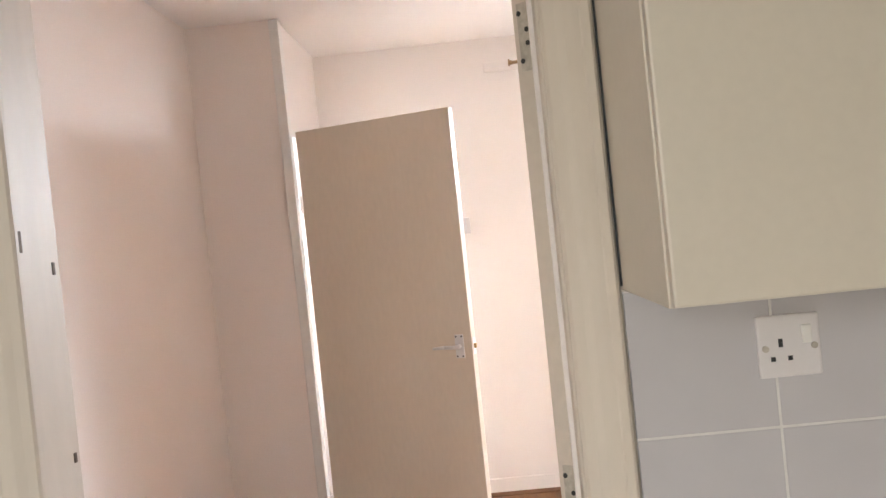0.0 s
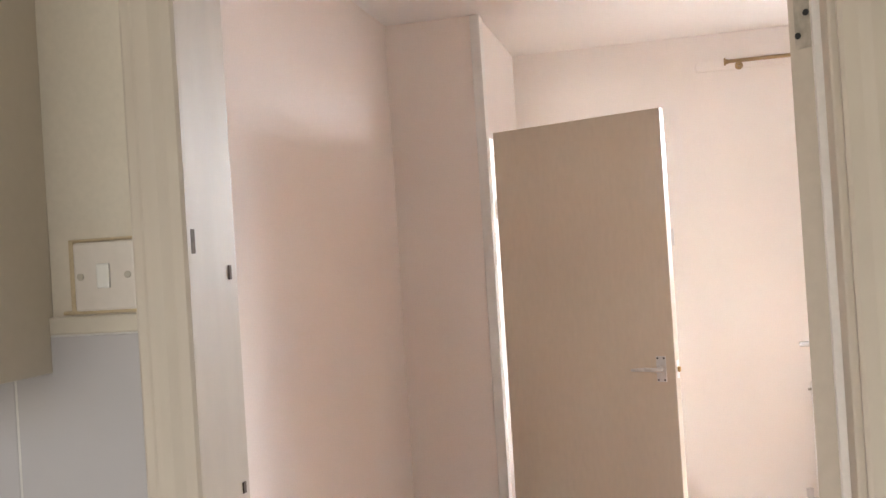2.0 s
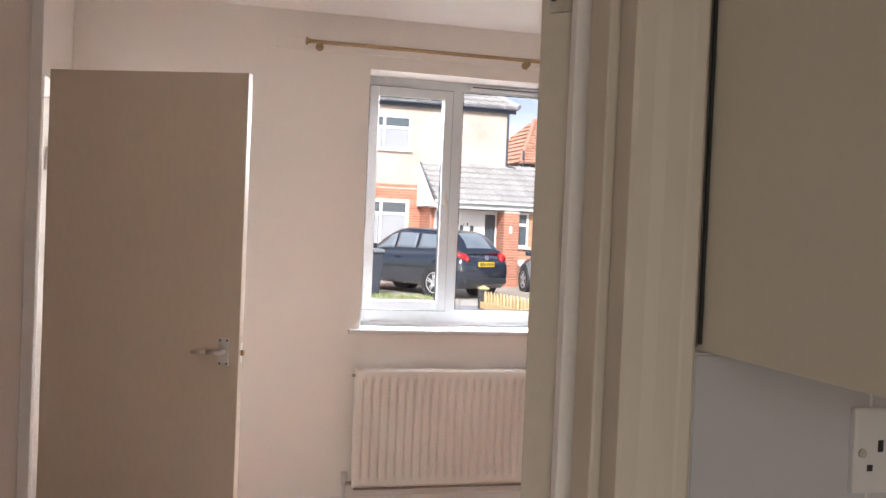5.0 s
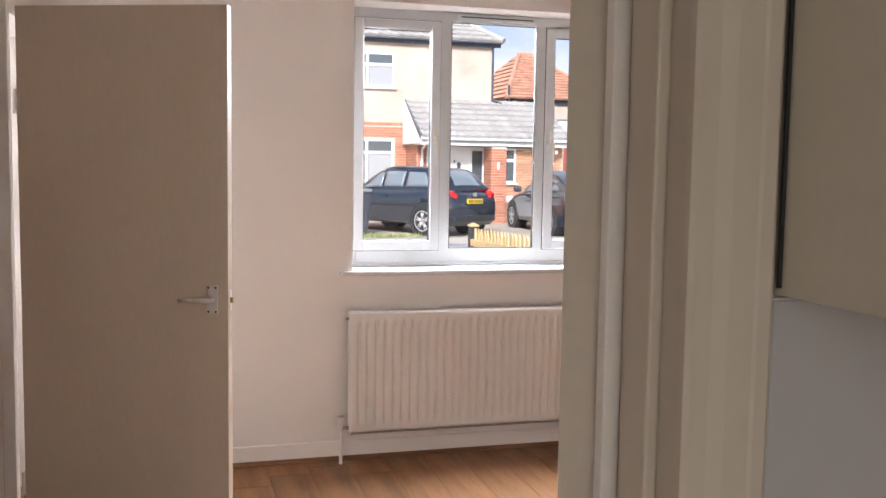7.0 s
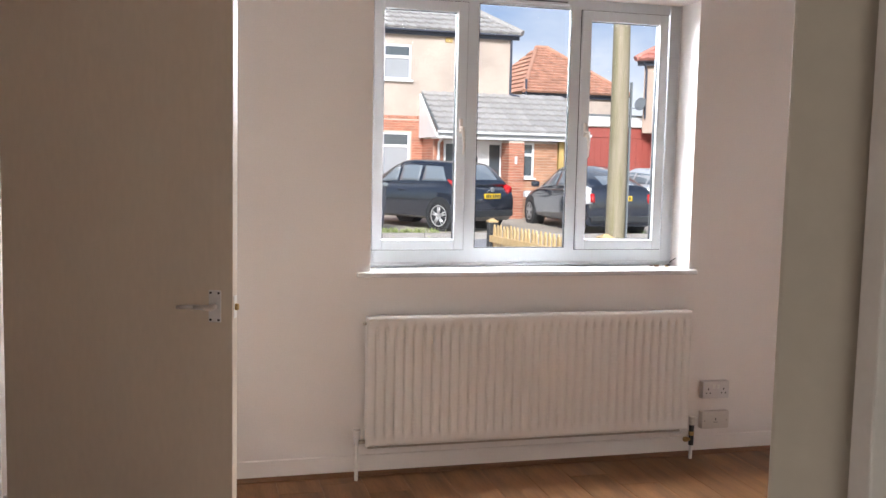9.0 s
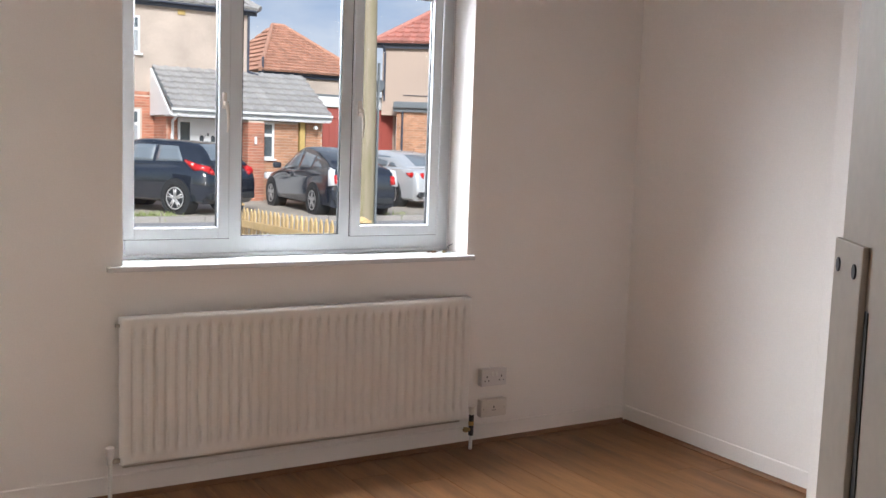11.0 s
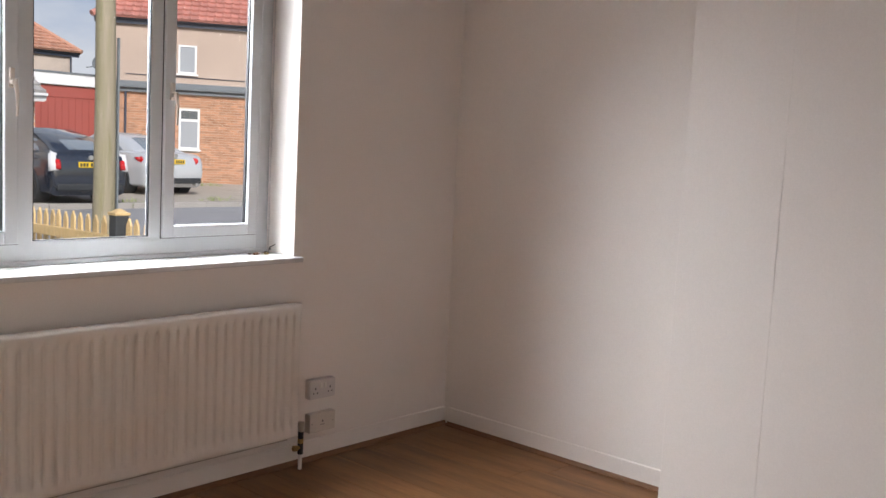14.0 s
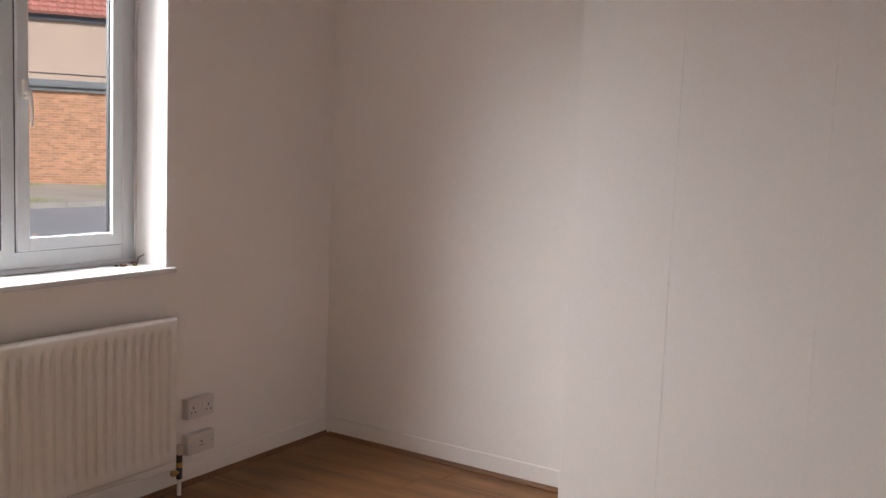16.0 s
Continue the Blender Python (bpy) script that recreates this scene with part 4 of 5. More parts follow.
    for a, b in ((6.37, 6.64), (7.6, 7.94)):
        s = part("side_light", box(a, b, 20.7, 20.735, g + 0.2, 2.46), M["panel_dark"], h, "dark glazed side panel")
    bm = bmesh.new()
    for a, b in ((6.32, 6.37), (6.63, 6.67), (7.56, 7.61), (7.92, 7.97)):
        box(a, b, 20.66, 20.75, g, 2.52, bm=bm)
    box(6.32, 7.97, 20.665, 20.75, 2.46, 2.56, bm=bm)
    part("door_surround", bm, M["fascia_white"], h)
    part("porch_light", box(6.14, 6.2, 20.68, 20.74, 1.95, 2.15, 0.01), M["fascia_white"], h)
    part("wall_light", box(8.12, 8.18, 19.94, 20.0, 1.95, 2.15, 0.01), M["fascia_white"], h)
    # roof
    a, b = Vector((5.98, 19.9, 2.79)), Vector((10.25, 19.9, 2.79))
    top = Vector((5.98, 22.0, 3.93))
    sl = top - a
    bm = bmesh.new()
    vv = [bm.verts.new(q) for q in (a, b, b + sl, top, a - Vector((0, 0, 0.1)), b - Vector((0, 0, 0.1)), b + sl - Vector((0, 0, 0.1)), top - Vector((0, 0, 0.1)))]
    for f in ((0, 1, 2, 3), (7, 6, 5, 4), (0, 4, 5, 1), (1, 5, 6, 2), (3, 2, 6, 7), (0, 3, 7, 4)):
        bm.faces.new([vv[i] for i in f])
    pr = part("porch_roof", bm, M["lead_grey"], h, "grey interlocking tile lean-to roof")
    roof_tiles(pr, a + Vector((0, 0, 0.006)), (1, 0, 0), sl, lambda q: (0.0, 4.27), 7, 0.345, 0.3, "slate_tile", 110, 0.02)
    gutter(h, pose(0, 19.98, 0), 5.95, 10.29, 2.79, "fascia_white")
    bm = extrude_profile([(19.98, 2.62), (22.0, 2.62), (22.0, 3.86)], 5.93, 5.98, "x")
    part("gable_cheek", bm, M["fascia_white"], h, "white boarded gable cheek")
    part("soffit", box(5.98, 10.25, 19.98, 20.8, 2.585, 2.62), M["fascia_white"], h)
    bm = cyl((6.12, 19.9, 2.64), (6.18, 20.6, 2.5), 0.035, seg=10)
    cyl((6.18, 20.68, 2.5), (6.18, 20.68, g), 0.035, seg=10, bm=bm)
    part("drainpipe", bm, M["fascia_white"], h, "white plastic drainpipe")


def house_two():
    h = thing("house", "pebble-dashed house with an orange clay tile hip roof", "house")
    part("wall", box(13.1, 17.55, 34.2, 42, 0.0, 4.45), M["pebbledash"], h)
    gutter(h, pose(0, 34.1, 0), 12.85, 17.8, 4.45)
    part("drainpipe", cyl((17.45, 34.1, 0.2), (17.45, 34.1, 4.35), 0.035, seg=8), M["fascia_dark"], h)
    hip_roof(h, ((12.85, 33.9, 4.47), (17.8, 33.9, 4.47), (17.8, 42.4, 4.47), (12.85, 42.4, 4.47)), ((14.95, 38.2, 6.85), (15.5, 38.2, 6.85)), "clay_orange", 0.3, 0.26, 18, 0, True)
    part("chimney", box(13.2, 13.8, 40.0, 40.8, 5.2, 8.1), M["brick_orange"], h, "brick chimney stack")
    house_window(h, pose(0, 34.19, 0), 14.8, 15.35, 2.7, 3.5, (1,), False, 0.0)
    part("vent_pipe", cyl((12.98, 33.95, 4.1), (12.98, 33.95, 5.0), 0.05, seg=8), M["fascia_dark"], h)


def garage():
    h = thing("garage", "flat-roofed brick garage with red up-and-over door", "garage")
    h.location = (-0.53, 0, -0.3)
    g = gz(23) + 0.3
    part("wall", box(11.3, 14.55, 24.05, 29, g - 0.2, 3.0), M["mortar"], h)
    brickwork(h, pose(0, 24.05, 0), 11.3, 11.88, g - 0.2, 2.98, [], "brick_orange")
    d = part("garage_door", box(11.9, 14.4, 24.0, 24.05, g, 2.95, 0.004), M["garage_red"], h, "red painted timber garage door")
    for i in range(12):
        x = 11.9 + 2.5 * (i + 0.5) / 12
        part("board", box(x - 0.098, x + 0.098, 23.985, 24.0, g + 0.05, 2.6, 0.004, 1), M["garage_red"], d)
    part("board", box(11.92, 14.38, 23.98, 23.998, 2.62, 2.93, 0.004, 1), M["garage_red"], d)
    part("fascia", box(11.2, 14.7, 23.9, 24.05, 2.98, 3.3), M["fascia_white"], h, "white fascia board")
    part("roof", box(11.2, 14.7, 23.88, 29.2, 3.3, 3.36), M["lead_grey"], h)


def house_three():
    h = thing("house", "beige rendered house with red tile roof and brick ground-floor extension", "house")
    h.matrix_basis = pose(12.95, 23.6, 0, 0, 0, -37)
    OFF[h] = Vector((0, 0, 0))
    g = gz(22) - 0.3
    # lower brick storey stands forward of the rendered upper storey
    part("lower_wall", box(0.75, 8.2, 0.014, 4.5, g, 2.63), M["mortar"], h)
    brickwork(h, pose(0, 0.014, 0), 0.75, 8.0, g, 2.61, [(2.48, 3.12, 0.92, 2.2)], "brick_orange", 300)
    part("fascia", box(0.65, 8.3, -0.09, 0.02, 2.62, 2.76), M["fascia_white"], h, "white fascia board")
    part("flat_roof", box(0.65, 8.3, -0.12, 1.0, 2.76, 2.93, 0.02), M["lead_grey"], h, "grey lead flat roof edge")
    gutter(h, pose(0, -0.09, 0), 0.65, 8.3, 2.79, "lead_grey")
    part("drainpipe", cyl((0.95, -0.06, g), (0.95, -0.06, 2.72), 0.035, seg=10), M["fascia_dark"], h)
    part("wall", box(0.2, 7.2, 0.3, 4.7, 2.5, 4.76), M["render_beige"], h, "beige rendered upper wall")
    house_window(h, pose(0, 0.0, 0), 2.5, 3.1, 0.97, 2.18, (1,), True, 0.28)
    house_window(h, pose(0, 0.285, 0), 2.42, 2.96, 3.24, 4.1, (1,), True, 0.0)
    gutter(h, pose(0, 0.2, 0), 0.0, 7.45, 4.8)
    bm = cyl((0.2, 0.1, 4.75), (0.28, 0.26, 4.5), 0.034, seg=8)
    cyl((0.28, 0.26, 4.5), (0.28, 0.26, 2.95), 0.034, seg=8, bm=bm)
    part("drainpipe", bm, M["fascia_dark"], h)
    part("cable", cyl((0.9, 0.28, 3.15), (7.4, 0.28, 3.1), 0.012, seg=6), M["fascia_dark"], h)
    hip_roof(h, ((-0.05, 0.02, 4.8), (7.5, 0.02, 4.8), (7.5, 5.0, 4.8), (-0.05, 5.0, 4.8)), ((2.5, 2.5, 6.6), (5.0, 2.5, 6.6)), "clay_red", 0.29, 0.24, 16, 300, True)
    dish = part("satellite_dish", cyl((0.16, 0.12, 3.4), (0.14, 0.08, 3.41), 0.2, 0.21, seg=18), M["lead_grey"], h, "grey satellite dish")
    part("dish_arm", cyl((0.15, 0.1, 3.31), (-0.15, -0.15, 3.23), 0.015, seg=6), M["lead_grey"], dish)


house_one()
house_two()
garage()
house_three()


# ---------------------------------------------------------------- cars
def ring_loft(stations, bm=None):
    """Stations along the car: (x, [(y, z), ...]) half outlines from the bottom to the centre of the top; mirrored."""
    bm = bm or bmesh.new()
    rings = []
    for x, half in stations:
        pts = [(y, z) for y, z in half] + [(-y, z) for y, z in reversed(half) if y > 1e-6]
        rings.append([bm.verts.new((x, y, z)) for y, z in pts])
    n = len(rings[0])
    for a, b in zip(rings, rings[1:]):
        for i in range(n):
            j = (i + 1) % n
            bm.faces.new((a[i], a[j], b[j], b[i]))
    bm.faces.new(rings[0][::-1])
    bm.faces.new(rings[-1])
    return bm


def wheel(parent, x, y, r, side):
    w = part("wheel", cyl((x, y - 0.1, r), (x, y + 0.1, r), r * 0.7, seg=24), M["tyre"], parent)
    bm = bmesh.new()
    pr = [(-0.105, 0.66), (-0.11, 0.86), (-0.095, 0.97), (-0.06, 1.0), (0.06, 1.0), (0.095, 0.97), (0.11, 0.86), (0.105, 0.66)]
    rings = []
    for k in range(28):
        a = 2 * math.pi * k / 28
        rings.append([bm.verts.new((x + r * q * math.cos(a), y + p, r + r * q * math.sin(a))) for p, q in pr])
    for k in range(28):
        a, b = rings[k], rings[(k + 1) % 28]
        for i in range(len(pr) - 1):
            bm.faces.new((a[i], a[i + 1], b[i + 1], b[i]))
    part("tyre", bm, M["tyre"], w, smooth=True)
    ys = y + side * 0.105
    bm = bmesh.new()
    for k in range(5):
        for off in (-0.16, 0.16):
            a = 2 * math.pi * k / 5 + 0.3 + off
            p0 = Vector((x + 0.12 * r * math.cos(a), ys, r + 0.12 * r * math.sin(a)))
            p1 = Vector((x + 0.66 * r * math.cos(a), ys - side * 0.02, r + 0.66 * r * math.sin(a)))
            cyl(p0, p1, 0.028, 0.02, seg=6, bm=bm)
    cyl((x, ys - side * 0.03, r), (x, ys + side * 0.012, r), 0.06, seg=12, bm=bm)
    for k in range(24):
        a, b = 2 * math.pi * k / 24, 2 * math.pi * (k + 1) / 24
        cyl((x + 0.68 * r * math.cos(a), ys - side * 0.01, r + 0.68 * r * math.sin(a)), (x + 0.68 * r * math.cos(b), ys - side * 0.01, r + 0.68 * r * math.sin(b)), 0.018, seg=5, bm=bm)
    part("rim", bm, M["alloy"], w, smooth=True)


def smooth_rows(rows, n):
    """More stations between the given ones, along a smooth curve."""
    out = []
    for i in range(len(rows) - 1):
        p0, p1, p2, p3 = rows[max(i - 1, 0)], rows[i], rows[i + 1], rows[min(i + 2, len(rows) - 1)]
        for k in range(n):
            t = k / n
            out.append(tuple(0.5 * (2 * b + (c - a) * t + (2 * a - 5 * b + 4 * c - d) * t * t + (3 * b - a - 3 * c + d) * t ** 3) for a, b, c, d in zip(p0, p1, p2, p3)))
    return out + [tuple(rows[-1])]


def cabin_side(rows, hw, x, f):
    """Half width and height of the cabin's flank at x; f runs from the shoulder (0) to the roof (1)."""
    for a, b in zip(rows, rows[1:]):
        if a[0] <= x <= b[0]:
            q = (x - a[0]) / max(1e-6, b[0] - a[0])
            zb, zt, kb, kt = [a[i] + (b[i] - a[i]) * q for i in (1, 2, 3, 4)]
            pr = ((0.0, kb * 0.99), (0.62, kb * 0.35 + kt * 0.65), (1.0, kt))
            for (f0, k0), (f1, k1) in zip(pr, pr[1:]):
                if f <= f1:
                    k = k0 + (k1 - k0) * (f - f0) / (f1 - f0)
                    break
            return hw * k, zb + 0.02 + (zt - zb - 0.06) * f
    return hw * rows[-1][3], rows[-1][1]


def side_window(rows, hw, s, x0, x1, lean0, lean1):
    """A pane along the flank; its ends lean by lean0 and lean1 from bottom to top."""
    bm = bmesh.new()
    n, m = 8, 5
    grid = []
    for j in range(m):
        f = 0.1 + 0.74 * j / (m - 1)
        row = []
        for i in range(n):
            a, b = x0 + lean0 * j / (m - 1), x1 + lean1 * j / (m - 1)
            x = a + (b - a) * i / (n - 1)
            y, z = cabin_side(rows, hw, x, f)
            row.append(bm.verts.new((x, s * (y + 0.008), z)))
        grid.append(row)
    for a, b in zip(grid, grid[1:]):
        for i in range(n - 1):
            bm.faces.new((a[i], a[i + 1], b[i + 1], b[i]))
    ext = bmesh.ops.extrude_face_region(bm, geom=bm.faces[:])
    bmesh.ops.translate(bm, verts=[v for v in ext["geom"] if isinstance(v, bmesh.types.BMVert)], vec=(0, -s * 0.02, 0))
    return bm


def screen(rows, hw, xa, xb, inset):
    """Front or rear screen following the cabin's slope from xa to xb."""
    bm = bmesh.new()
    top, low = [], []
    for i in range(7):
        x = xa + (xb - xa) * i / 6
        y, z = cabin_side(rows, hw, x, 1.0)
        ra, rb = [], []
        for j in range(7):
            q = -1 + 2 * j / 6
            zz = z + 0.04 + 0.012 * (1 - q * q) + 0.006 - (0.02 if abs(q) > 0.9 else 0.0)
            ra.append(bm.verts.new((x, q * (y * 0.88 - inset), zz)))
            rb.append(bm.verts.new((x, q * (y * 0.88 - inset), zz - 0.03)))
        top.append(ra)
        low.append(rb)
    for g in (top, low):
        for a, b in zip(g, g[1:]):
            for j in range(6):
                bm.faces.new((a[j], a[j + 1], b[j + 1], b[j]))
    return bm


def car(label, P, paint, at, deg):
    """P: the car's outline numbers. Built with its nose to +x, its left side to +y, standing on z = 0."""
    c = thing("car", label, "car", local=True)
    L, W, Hh = P["size"]
    hw = W / 2
    belt = P["belt"]          # (x, z) of the shoulder line from tail to nose
    st = []
    for x, z, k in smooth_rows(belt, 3):
        lo = P["clear"] + (0.14 if abs(x) > L / 2 - 0.12 else 0.0)
        st.append((x, [(hw * k * 0.86, lo), (hw * k * 0.97, lo + 0.06), (hw * k, lo + (z - lo) * 0.45), (hw * k * 0.985, lo + (z - lo) * 0.75), (hw * k * 0.94, z - 0.03), (hw * k * 0.88, z), (hw * 0.4 * k, z + 0.018), (0, z + 0.022)]))
    body = part("body", ring_loft(st), M[paint], c, smooth=True)
    mod = body.modifiers.new("edge", "EDGE_SPLIT")
    mod.split_angle = radians(48)
    # cabin: painted shell, screens and side windows set on it
    rows = smooth_rows(P["glass"], 5)
    gs = []
    for x, zb, zt, kb, kt in rows:
        gs.append((x, [(hw * kb, zb - 0.04), (hw * kb * 0.99, zb + 0.02), (hw * (kb * 0.35 + kt * 0.65), zb + (zt - zb) * 0.62), (hw * kt, zt - 0.04), (hw * kt * 0.85, zt), (0, zt + 0.012)]))
    part("cabin", ring_loft(gs), M[paint], c, smooth=True)
    xs = [g[0] for g in P["glass"]]
    part("rear_screen", screen(rows, hw, xs[0] + P["screens"][0], xs[1] - 0.02, 0.05), M["car_glass"], c, "dark tinted rear screen", smooth=True)
    part("windscreen", screen(rows, hw, xs[-1] - 0.06, xs[-1] - P["screens"][1], 0.04), M["car_glass"], c, "dark tinted windscreen", smooth=True)
    for s in (1, -1):
        for x0, x1, l0, l1 in P["side"]:
            part("side_window", side_window(rows, hw, s, x0, x1, l0, l1), M["car_glass"], c, "dark tinted side window", smooth=True)
        r = P["wheel_r"]
        for wx in P["axles"]:
            part("wheel_arch", cyl((wx, s * (hw - 0.3), r + 0.02), (wx, s * (hw + 0.004), r + 0.02), r + 0.065, seg=28), M["post_black"], c)
            wheel(c, wx, s * (hw - 0.1), r, s)
        mx, mz = P["mirror"]
        mbm = box(mx - 0.07, mx + 0.07, min(s * (hw - 0.02), s * (hw + 0.17)), max(s * (hw - 0.02), s * (hw + 0.17)), mz, mz + 0.14, 0.04, 3)
        part("mirror", mbm, M[paint], c, smooth=True)
        for hx, hz in P["handles"]:
            part("door_handle", box(hx - 0.09, hx + 0.09, min(s * hw * 0.975, s * (hw + 0.012)), max(s * hw * 0.975, s * (hw + 0.012)), hz, hz + 0.03, 0.008), M[paint], c)
        for (x0, z0, x1, z1, yk0, yk1, w0, w1, key) in P["tail"]:
            bm = cyl((x0, s * hw * yk0, z0), (x1, s * hw * yk1, z1), w0, w1, seg=10)
            part("tail_light", bm, M[key], c, "red tail light" if key == "lamp_red" else "clear tail light", smooth=True)
        part("headlight", box(L / 2 - 0.42, L / 2 - 0.16, min(s * hw * 0.62, s * hw * 0.95), max(s * hw * 0.62, s * hw * 0.95), P["nose_z"] - 0.1, P["nose_z"] + 0.08, 0.05, 3), M["lamp_clear"], c, "clear headlight", smooth=True)
    rx, pz = P["rear"], P["plate_z"]
    pl = part("number_plate", box(rx - 0.015, rx + 0.02, -0.26, 0.26, pz, pz + 0.111, 0.006), M["plate_yellow"], c, "yellow number plate")
    for i in range(7):
        a = -0.225 + i * 0.064 + (0.03 if i > 3 else 0)
        part("writing_bar", box(rx - 0.018, rx - 0.012, a, a + 0.042, pz + 0.02, pz + 0.09), M["post_black"], pl)
    part("badge", cyl((rx - 0.012, 0, pz + 0.2), (rx + 0.02, 0, pz + 0.2), 0.05, seg=14), M["alloy"], c)
    part("bumper_trim", box(rx - 0.03, rx + 0.12, -hw * 0.8, hw * 0.8, P["clear"] + 0.1, P["clear"] + 0.24, 0.03), M["post_black"], c)
    for a in P.get("exhaust", ()):
        part("exhaust", cyl((rx - 0.04, a, P["clear"] + 0.08), (rx + 0.1, a, P["clear"] + 0.08), 0.04, seg=12), M["alloy"], c)
    part("wiper", cyl((rx + 0.12, -0.02, P["belt"][1][1] + 0.06), (rx + 0.2, 0.28, P["belt"][1][1] + 0.14), 0.01, seg=6), M["post_black"], c)
    part("aerial", cyl(P["aerial"], (P["aerial"][0] - 0.12, P["aerial"][1], P["aerial"][2] + 0.17), 0.006, 0.003, seg=6), M["post_black"], c)
    c.matrix_basis = pose(at[0], at[1], gz(at[1]) + 0.0, 0, math.degrees(-math.atan2(gz(at[1] + 1.2) - gz(at[1] - 1.2), 2.4) * math.sin(radians(deg))), deg)
    return c


CROSSOVER = dict(size=(4.13, 1.77, 1.57), clear=0.24, wheel_r=0.335, axles=(-1.27, 1.26), nose_z=0.86,
                 belt=((-2.06, 0.72, 0.8), (-1.98, 0.92, 0.92), (-1.7, 1.03, 0.985), (-1.2, 1.06, 1.0), (-0.4, 1.02, 0.985), (0.5, 1.0, 0.985), (1.1, 0.98, 1.0), (1.6, 0.9, 0.985), (1.95, 0.76, 0.9), (2.065, 0.6, 0.72)),
                 glass=((-1.86, 1.04, 1.1, 0.8, 0.76), (-1.45, 1.05, 1.47, 0.86, 0.68), (-0.6, 1.02, 1.54, 0.89, 0.7), (0.25, 1.0, 1.5, 0.89, 0.7), (1.08, 0.98, 1.02, 0.84, 0.78)),
                 screens=(0.03, 0.78), side=((-1.35, -0.62, 0.22, 0.0), (-0.52, 0.1, 0.0, 0.0), (0.18, 0.88, 0.0, -0.5)), mirror=(0.72, 1.0), handles=((-0.05, 0.86),), tail=((-1.98, 0.93, -1.72, 1.0, 0.72, 0.9, 0.095, 0.08, "lamp_red"), (-1.74, 1.0, -1.45, 1.13, 0.9, 0.9, 0.08, 0.025, "lamp_red"), (-1.98, 0.93, -1.99, 0.86, 0.72, 0.62, 0.07, 0.05, "lamp_red")), rear=-2.06, plate_z=0.74, aerial=(-1.2, 0, 1.53))
HYBRID = dict(size=(4.48, 1.745, 1.49), clear=0.19, wheel_r=0.315, axles=(-1.33, 1.37), nose_z=0.72,
              belt=((-2.23, 0.62, 0.84), (-2.17, 0.98, 0.9), (-1.9, 1.04, 0.96), (-1.2, 1.0, 1.0), (-0.3, 0.95, 0.985), (0.6, 0.92, 0.985), (1.2, 0.88, 1.0), (1.75, 0.76, 0.97), (2.1, 0.62, 0.86), (2.24, 0.5, 0.7)),
              glass=((-2.1, 1.03, 1.07, 0.78, 0.7), (-1.5, 1.0, 1.28, 0.84, 0.66), (-0.6, 0.96, 1.44, 0.89, 0.66), (0.15, 0.94, 1.45, 0.9, 0.66), (1.35, 0.88, 0.9, 0.82, 0.74)),
              screens=(0.05, 1.0), side=((-1.45, -0.95, 0.35, 0.0), (-0.88, -0.2, 0.0, 0.0), (-0.12, 1.0, 0.0, -0.68)), mirror=(0.78, 0.95), handles=((-0.9, 0.83), (0.1, 0.8)), tail=((-2.17, 0.68, -2.08, 1.02, 0.85, 0.84, 0.1, 0.085, "lamp_clear"), (-2.25, 0.72, -2.19, 0.9, 0.78, 0.78, 0.055, 0.055, "lamp_red"), (-2.08, 0.98, -1.95, 1.06, 0.82, 0.82, 0.06, 0.02, "lamp_clear")), rear=-2.22, plate_z=0.76, aerial=(-0.6, 0, 1.47))
SALOON = dict(size=(4.92, 1.85, 1.46), clear=0.2, wheel_r=0.335, axles=(-1.45, 1.49), nose_z=0.72,
              belt=((-2.45, 0.66, 0.82), (-2.38, 0.93, 0.9), (-2.1, 1.02, 0.95), (-1.4, 1.02, 1.0), (-0.4, 0.97, 0.985), (0.6, 0.95, 0.985), (1.3, 0.92, 1.0), (1.9, 0.82, 0.97), (2.3, 0.66, 0.88), (2.46, 0.52, 0.7)),
              glass=((-1.85, 1.01, 1.04, 0.78, 0.74), (-1.05, 0.99, 1.35, 0.86, 0.64), (-0.4, 0.97, 1.42, 0.88, 0.65), (0.3, 0.95, 1.4, 0.88, 0.65), (1.2, 0.93, 0.95, 0.82, 0.74)),
              screens=(0.06, 0.85), side=((-1.35, -0.95, 0.42, 0.02), (-0.87, -0.2, 0.02, 0.0), (-0.12, 0.9, 0.0, -0.5)), mirror=(0.75, 0.95), handles=((-0.75, 0.84), (0.2, 0.82)), tail=((-2.4, 0.84, -2.2, 0.86, 0.6, 0.9, 0.09, 0.085, "lamp_red"), (-2.2, 0.86, -2.05, 0.9, 0.9, 0.945, 0.06, 0.02, "lamp_red")), rear=-2.45, plate_z=0.78, aerial=(-0.9, 0, 1.4), exhaust=(-0.6, 0.6))

car("black compact crossover with red tail lights on the drive", CROSSOVER, "black_paint", (4.62, 17.45), 122)
car("dark navy hybrid hatchback with clear tail lights on the drive", HYBRID, "navy_paint", (8.47, 17.12), 89)
car("silver saloon car parked before the garage", SALOON, "silver_paint", (11.65, 19.6), 93)


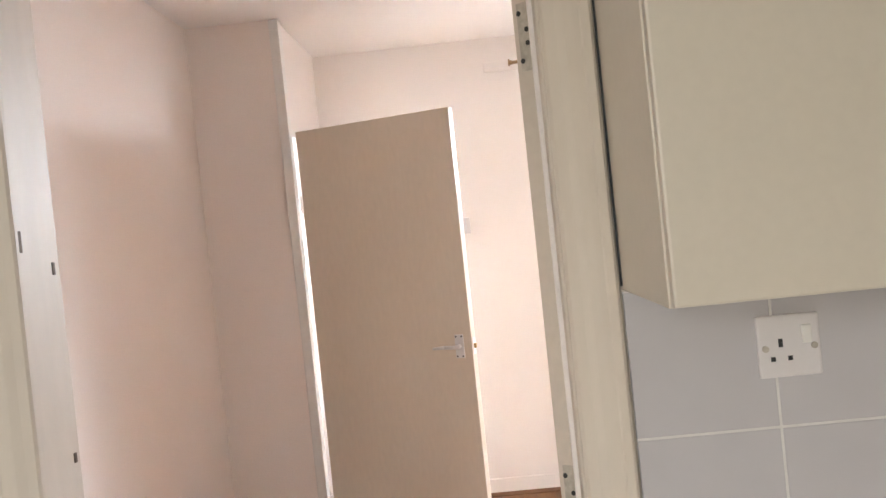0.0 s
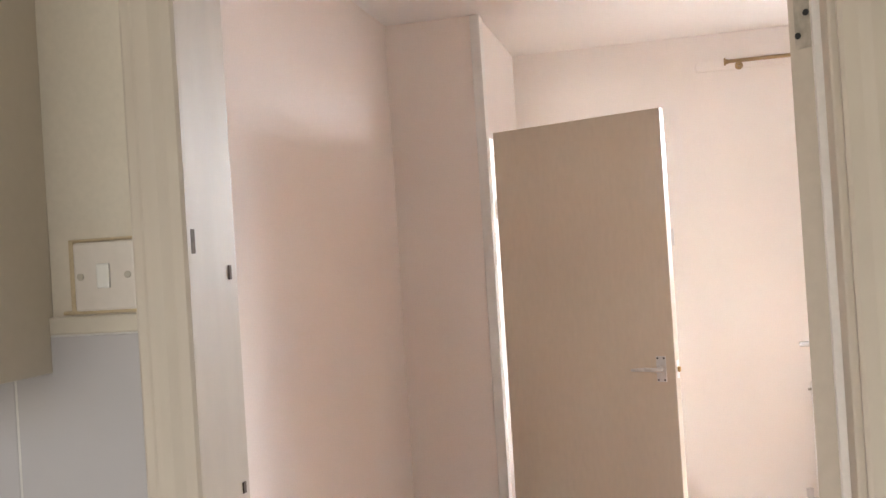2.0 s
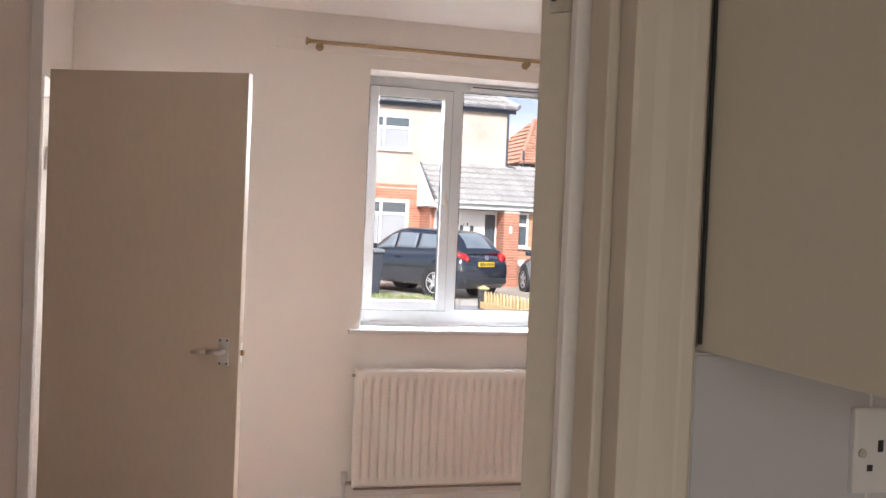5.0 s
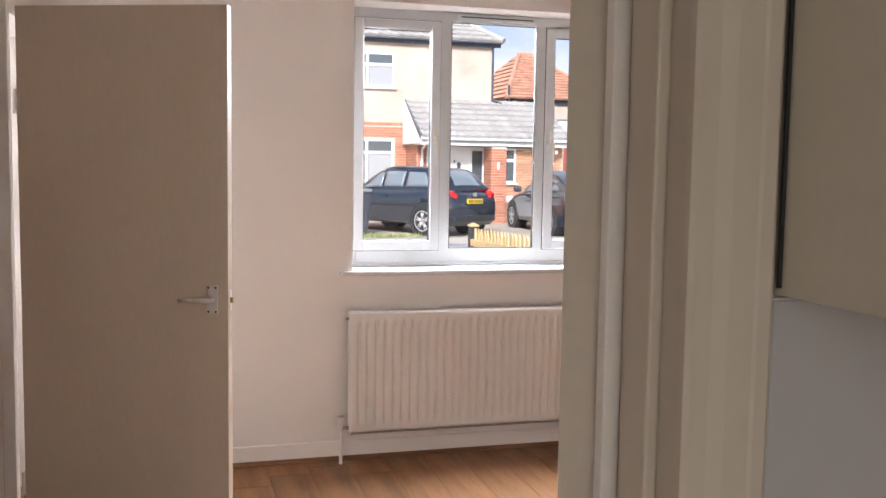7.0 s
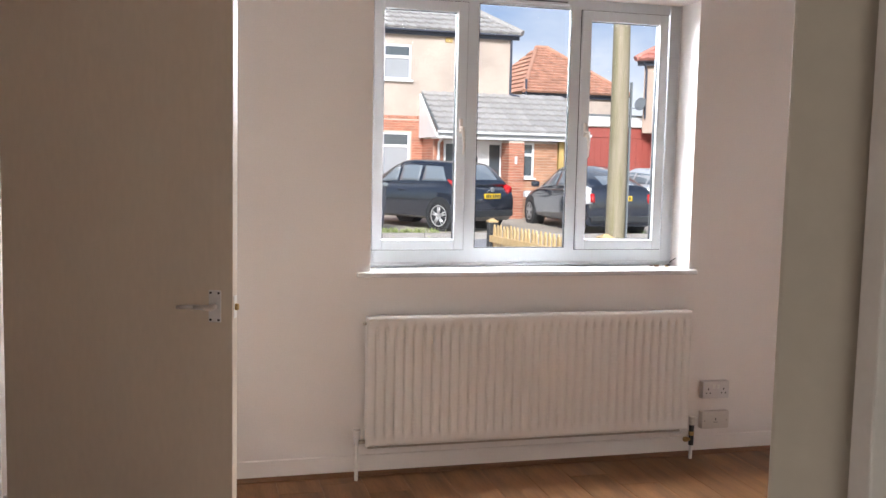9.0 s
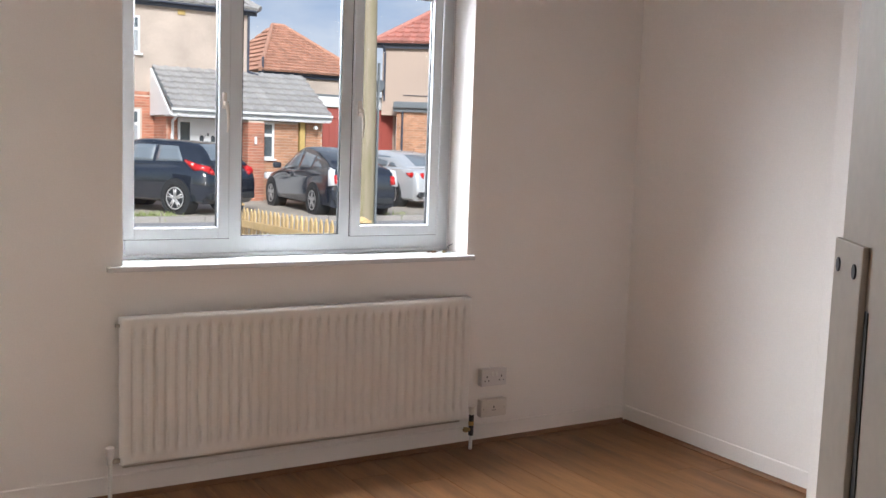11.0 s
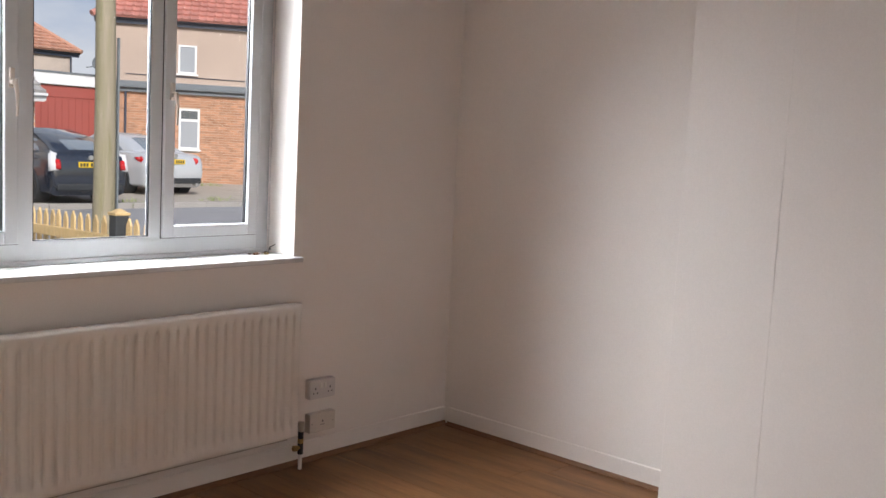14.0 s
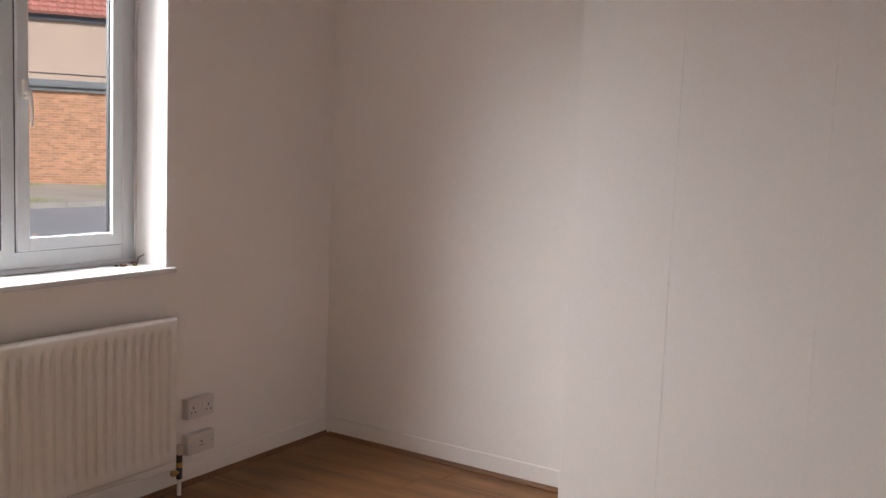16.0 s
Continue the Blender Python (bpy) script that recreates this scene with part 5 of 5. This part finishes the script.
# ---------------------------------------------------------------- street furniture and garden
def bin_wheelie(x, y):
    z = gz(y)
    b = thing("wheelie_bin", "dark grey wheelie bin with a pale lid", "bin", (x, y, z))
    bm = bmesh.new()
    lo = [bm.verts.new((x + a * 0.23, y + c * 0.27, z + 0.04)) for a, c in ((-1, -1), (1, -1), (1, 1), (-1, 1))]
    hi = [bm.verts.new((x + a * 0.29, y + c * 0.34, z + 0.98)) for a, c in ((-1, -1), (1, -1), (1, 1), (-1, 1))]
    for i in range(4):
        bm.faces.new((lo[i], lo[(i + 1) % 4], hi[(i + 1) % 4], hi[i]))
    bm.faces.new(lo[::-1])
    bm.faces.new(hi)
    bmesh.ops.bevel(bm, geom=bm.edges[:], offset=0.03, segments=2, affect="EDGES")
    part("bin_body", bm, M["bin_plastic"], b)
    part("lid", box(x - 0.31, x + 0.31, y - 0.37, y + 0.36, z + 0.98, z + 1.06, 0.03), M["lead_grey"], b)
    for s in (-1, 1):
        part("wheel", cyl((x + s * 0.24, y + 0.28, z + 0.1), (x + s * 0.3, y + 0.28, z + 0.1), 0.1, seg=16), M["tyre"], b)


bin_wheelie(3.02, 15.9)

pole = thing("telegraph_pole", "weathered grey wooden telegraph pole with green algae", "pole", (5.04, 8.0, gz(8)))
bm = bmesh.new()
zs = [gz(8) - 0.1, 0.7, 2, 3.5, 5, 6.5, 8]
for a, b in zip(zs, zs[1:]):
    cyl((5.04 + 0.012 * math.sin(a), 8.0, a), (5.04 + 0.012 * math.sin(b), 8.0, b), 0.14 - 0.007 * a, 0.14 - 0.007 * b, 20, bm, caps=False)
part("shaft", bm, M["old_pole"], pole, smooth=True)
part("conduit", box(5.165, 5.188, 7.9, 7.94, gz(8), 2.6), M["lead_grey"], pole, "grey cable conduit")


def fence():
    a, b = Vector((3.265, 8.1)), Vector((3.135, 4.15))
    f = thing("fence", "low picket fence of pale new timber with dark posts", "fence", (a.x, a.y, gz(a.y)))
    d = (b - a).normalized()
    n = Vector((-d.y, d.x))
    ang = math.degrees(math.atan2(d.y, d.x))
    ln = (b - a).length + 1.7
    rng = random.Random(3)

    def crest(y):
        return 0.72 - 0.026 * (y - 4.15)
    t = 0.12
    while t < ln:
        p = a + d * t
        if abs(t - 3.952) > 0.11:
            top = crest(p.y) - gz(p.y)
            bm = extrude_profile([(-0.038, -0.12), (0.038, -0.12), (0.038, top - 0.06), (0.0, top), (-0.038, top - 0.06)], -0.009, 0.009, "y")
            part("picket", turned(bm, pose(p.x, p.y, gz(p.y) + rng.uniform(-0.008, 0.008), 0, rng.uniform(-1, 1), ang)), M["pine"], f)
        t += 0.148
    for dz in (0.38, 0.2):
        bm = turned(box(0, ln, -0.055, -0.015, -0.045, 0.045, 0.003, 1), pose(a.x, a.y, crest(a.y) - dz, 0, -1.5, ang))
        part("rail", bm, M["pine"], f, "pale timber rail")
    for t in (0.0, 3.95):
        p = a + d * t
        q = part("post", turned(box(-0.06, 0.06, -0.06, 0.06, -0.1, crest(p.y) + 0.02 - gz(p.y), 0.006), pose(p.x, p.y, gz(p.y), 0, 0, ang)), M["post_black"], f, "dark stained fence post")
        bm = bmesh.new()
        box(-0.07, 0.07, -0.07, 0.07, 0.0, 0.025, 0.004, 1, bm)
        cyl((0, 0, 0.025), (0, 0, 0.055), 0.08, 0.02, seg=4, bm=bm)
        part("post_cap", turned(bm, pose(p.x, p.y, crest(p.y) + 0.02, 0, 0, ang)), M["pine"], q, "pale timber post cap")


fence()

# tufts of grass by the far kerb
rng = random.Random(8)
vs, fs = [], []
for cx, cy, n_, s in ((2.9, 15.6, 160, 0.5), (3.9, 15.5, 50, 0.25), (4.3, 15.45, 30, 0.12), (3.4, 15.5, 100, 0.4), (11.9, 15.6, 40, 0.2), (9.6, 15.5, 30, 0.3), (15.0, 20.6, 40, 0.3), (16.8, 19.6, 50, 0.3)):
    for i in range(n_):
        x, y = cx + rng.gauss(0, s), cy + rng.gauss(0, 0.12)
        h, a = rng.uniform(0.04, 0.13), rng.uniform(0, 6.28)
        w = 0.012
        k = len(vs)
        dx, dy = math.cos(a), math.sin(a)
        ln = rng.uniform(0.02, 0.1)
        z = gz(y)
        vs += [(x - dy * w, y + dx * w, z), (x + dy * w, y - dx * w, z), (x + dx * ln * 0.5, y + dy * ln * 0.5, z + h * 0.7), (x + dx * ln, y + dy * ln, z + h)]
        fs += [(k, k + 1, k + 2), (k + 1, k + 3, k + 2), (k, k + 2, k + 3)]
me = bpy.data.meshes.new("grass_tufts")
me.from_pydata(vs, [], fs)
me.materials.append(M["grass_blade"])
tagged(new("grass_tufts", me), "tufts of weedy grass along the far kerb", "grass", kind="stuff")

# ---------------------------------------------------------------- laminate planks of the floor
rng = random.Random(4)
pw, pl_ = 0.192, 1.285
protos = {}


def plank_mesh(w, l):
    key = (round(w, 3), round(l, 3))
    if key not in protos:
        protos[key] = mesh_of("plank", box(0, w, 0, l, -0.0055, 0.0, 0.0009, 1), M["floor"])
    return protos[key]


x = LX - 0.9
while x < RX:
    y = RY - rng.uniform(0.0, pl_)
    while y < 0.0:
        a, b = max(y, RY), min(y + pl_, 0.08)
        if b - a > 0.02:
            o = new("plank", plank_mesh(pw - 0.0012, b - a - 0.0012))
            o.location = (x, a, 0)
            o.parent = floor
        y += pl_
    x += pw
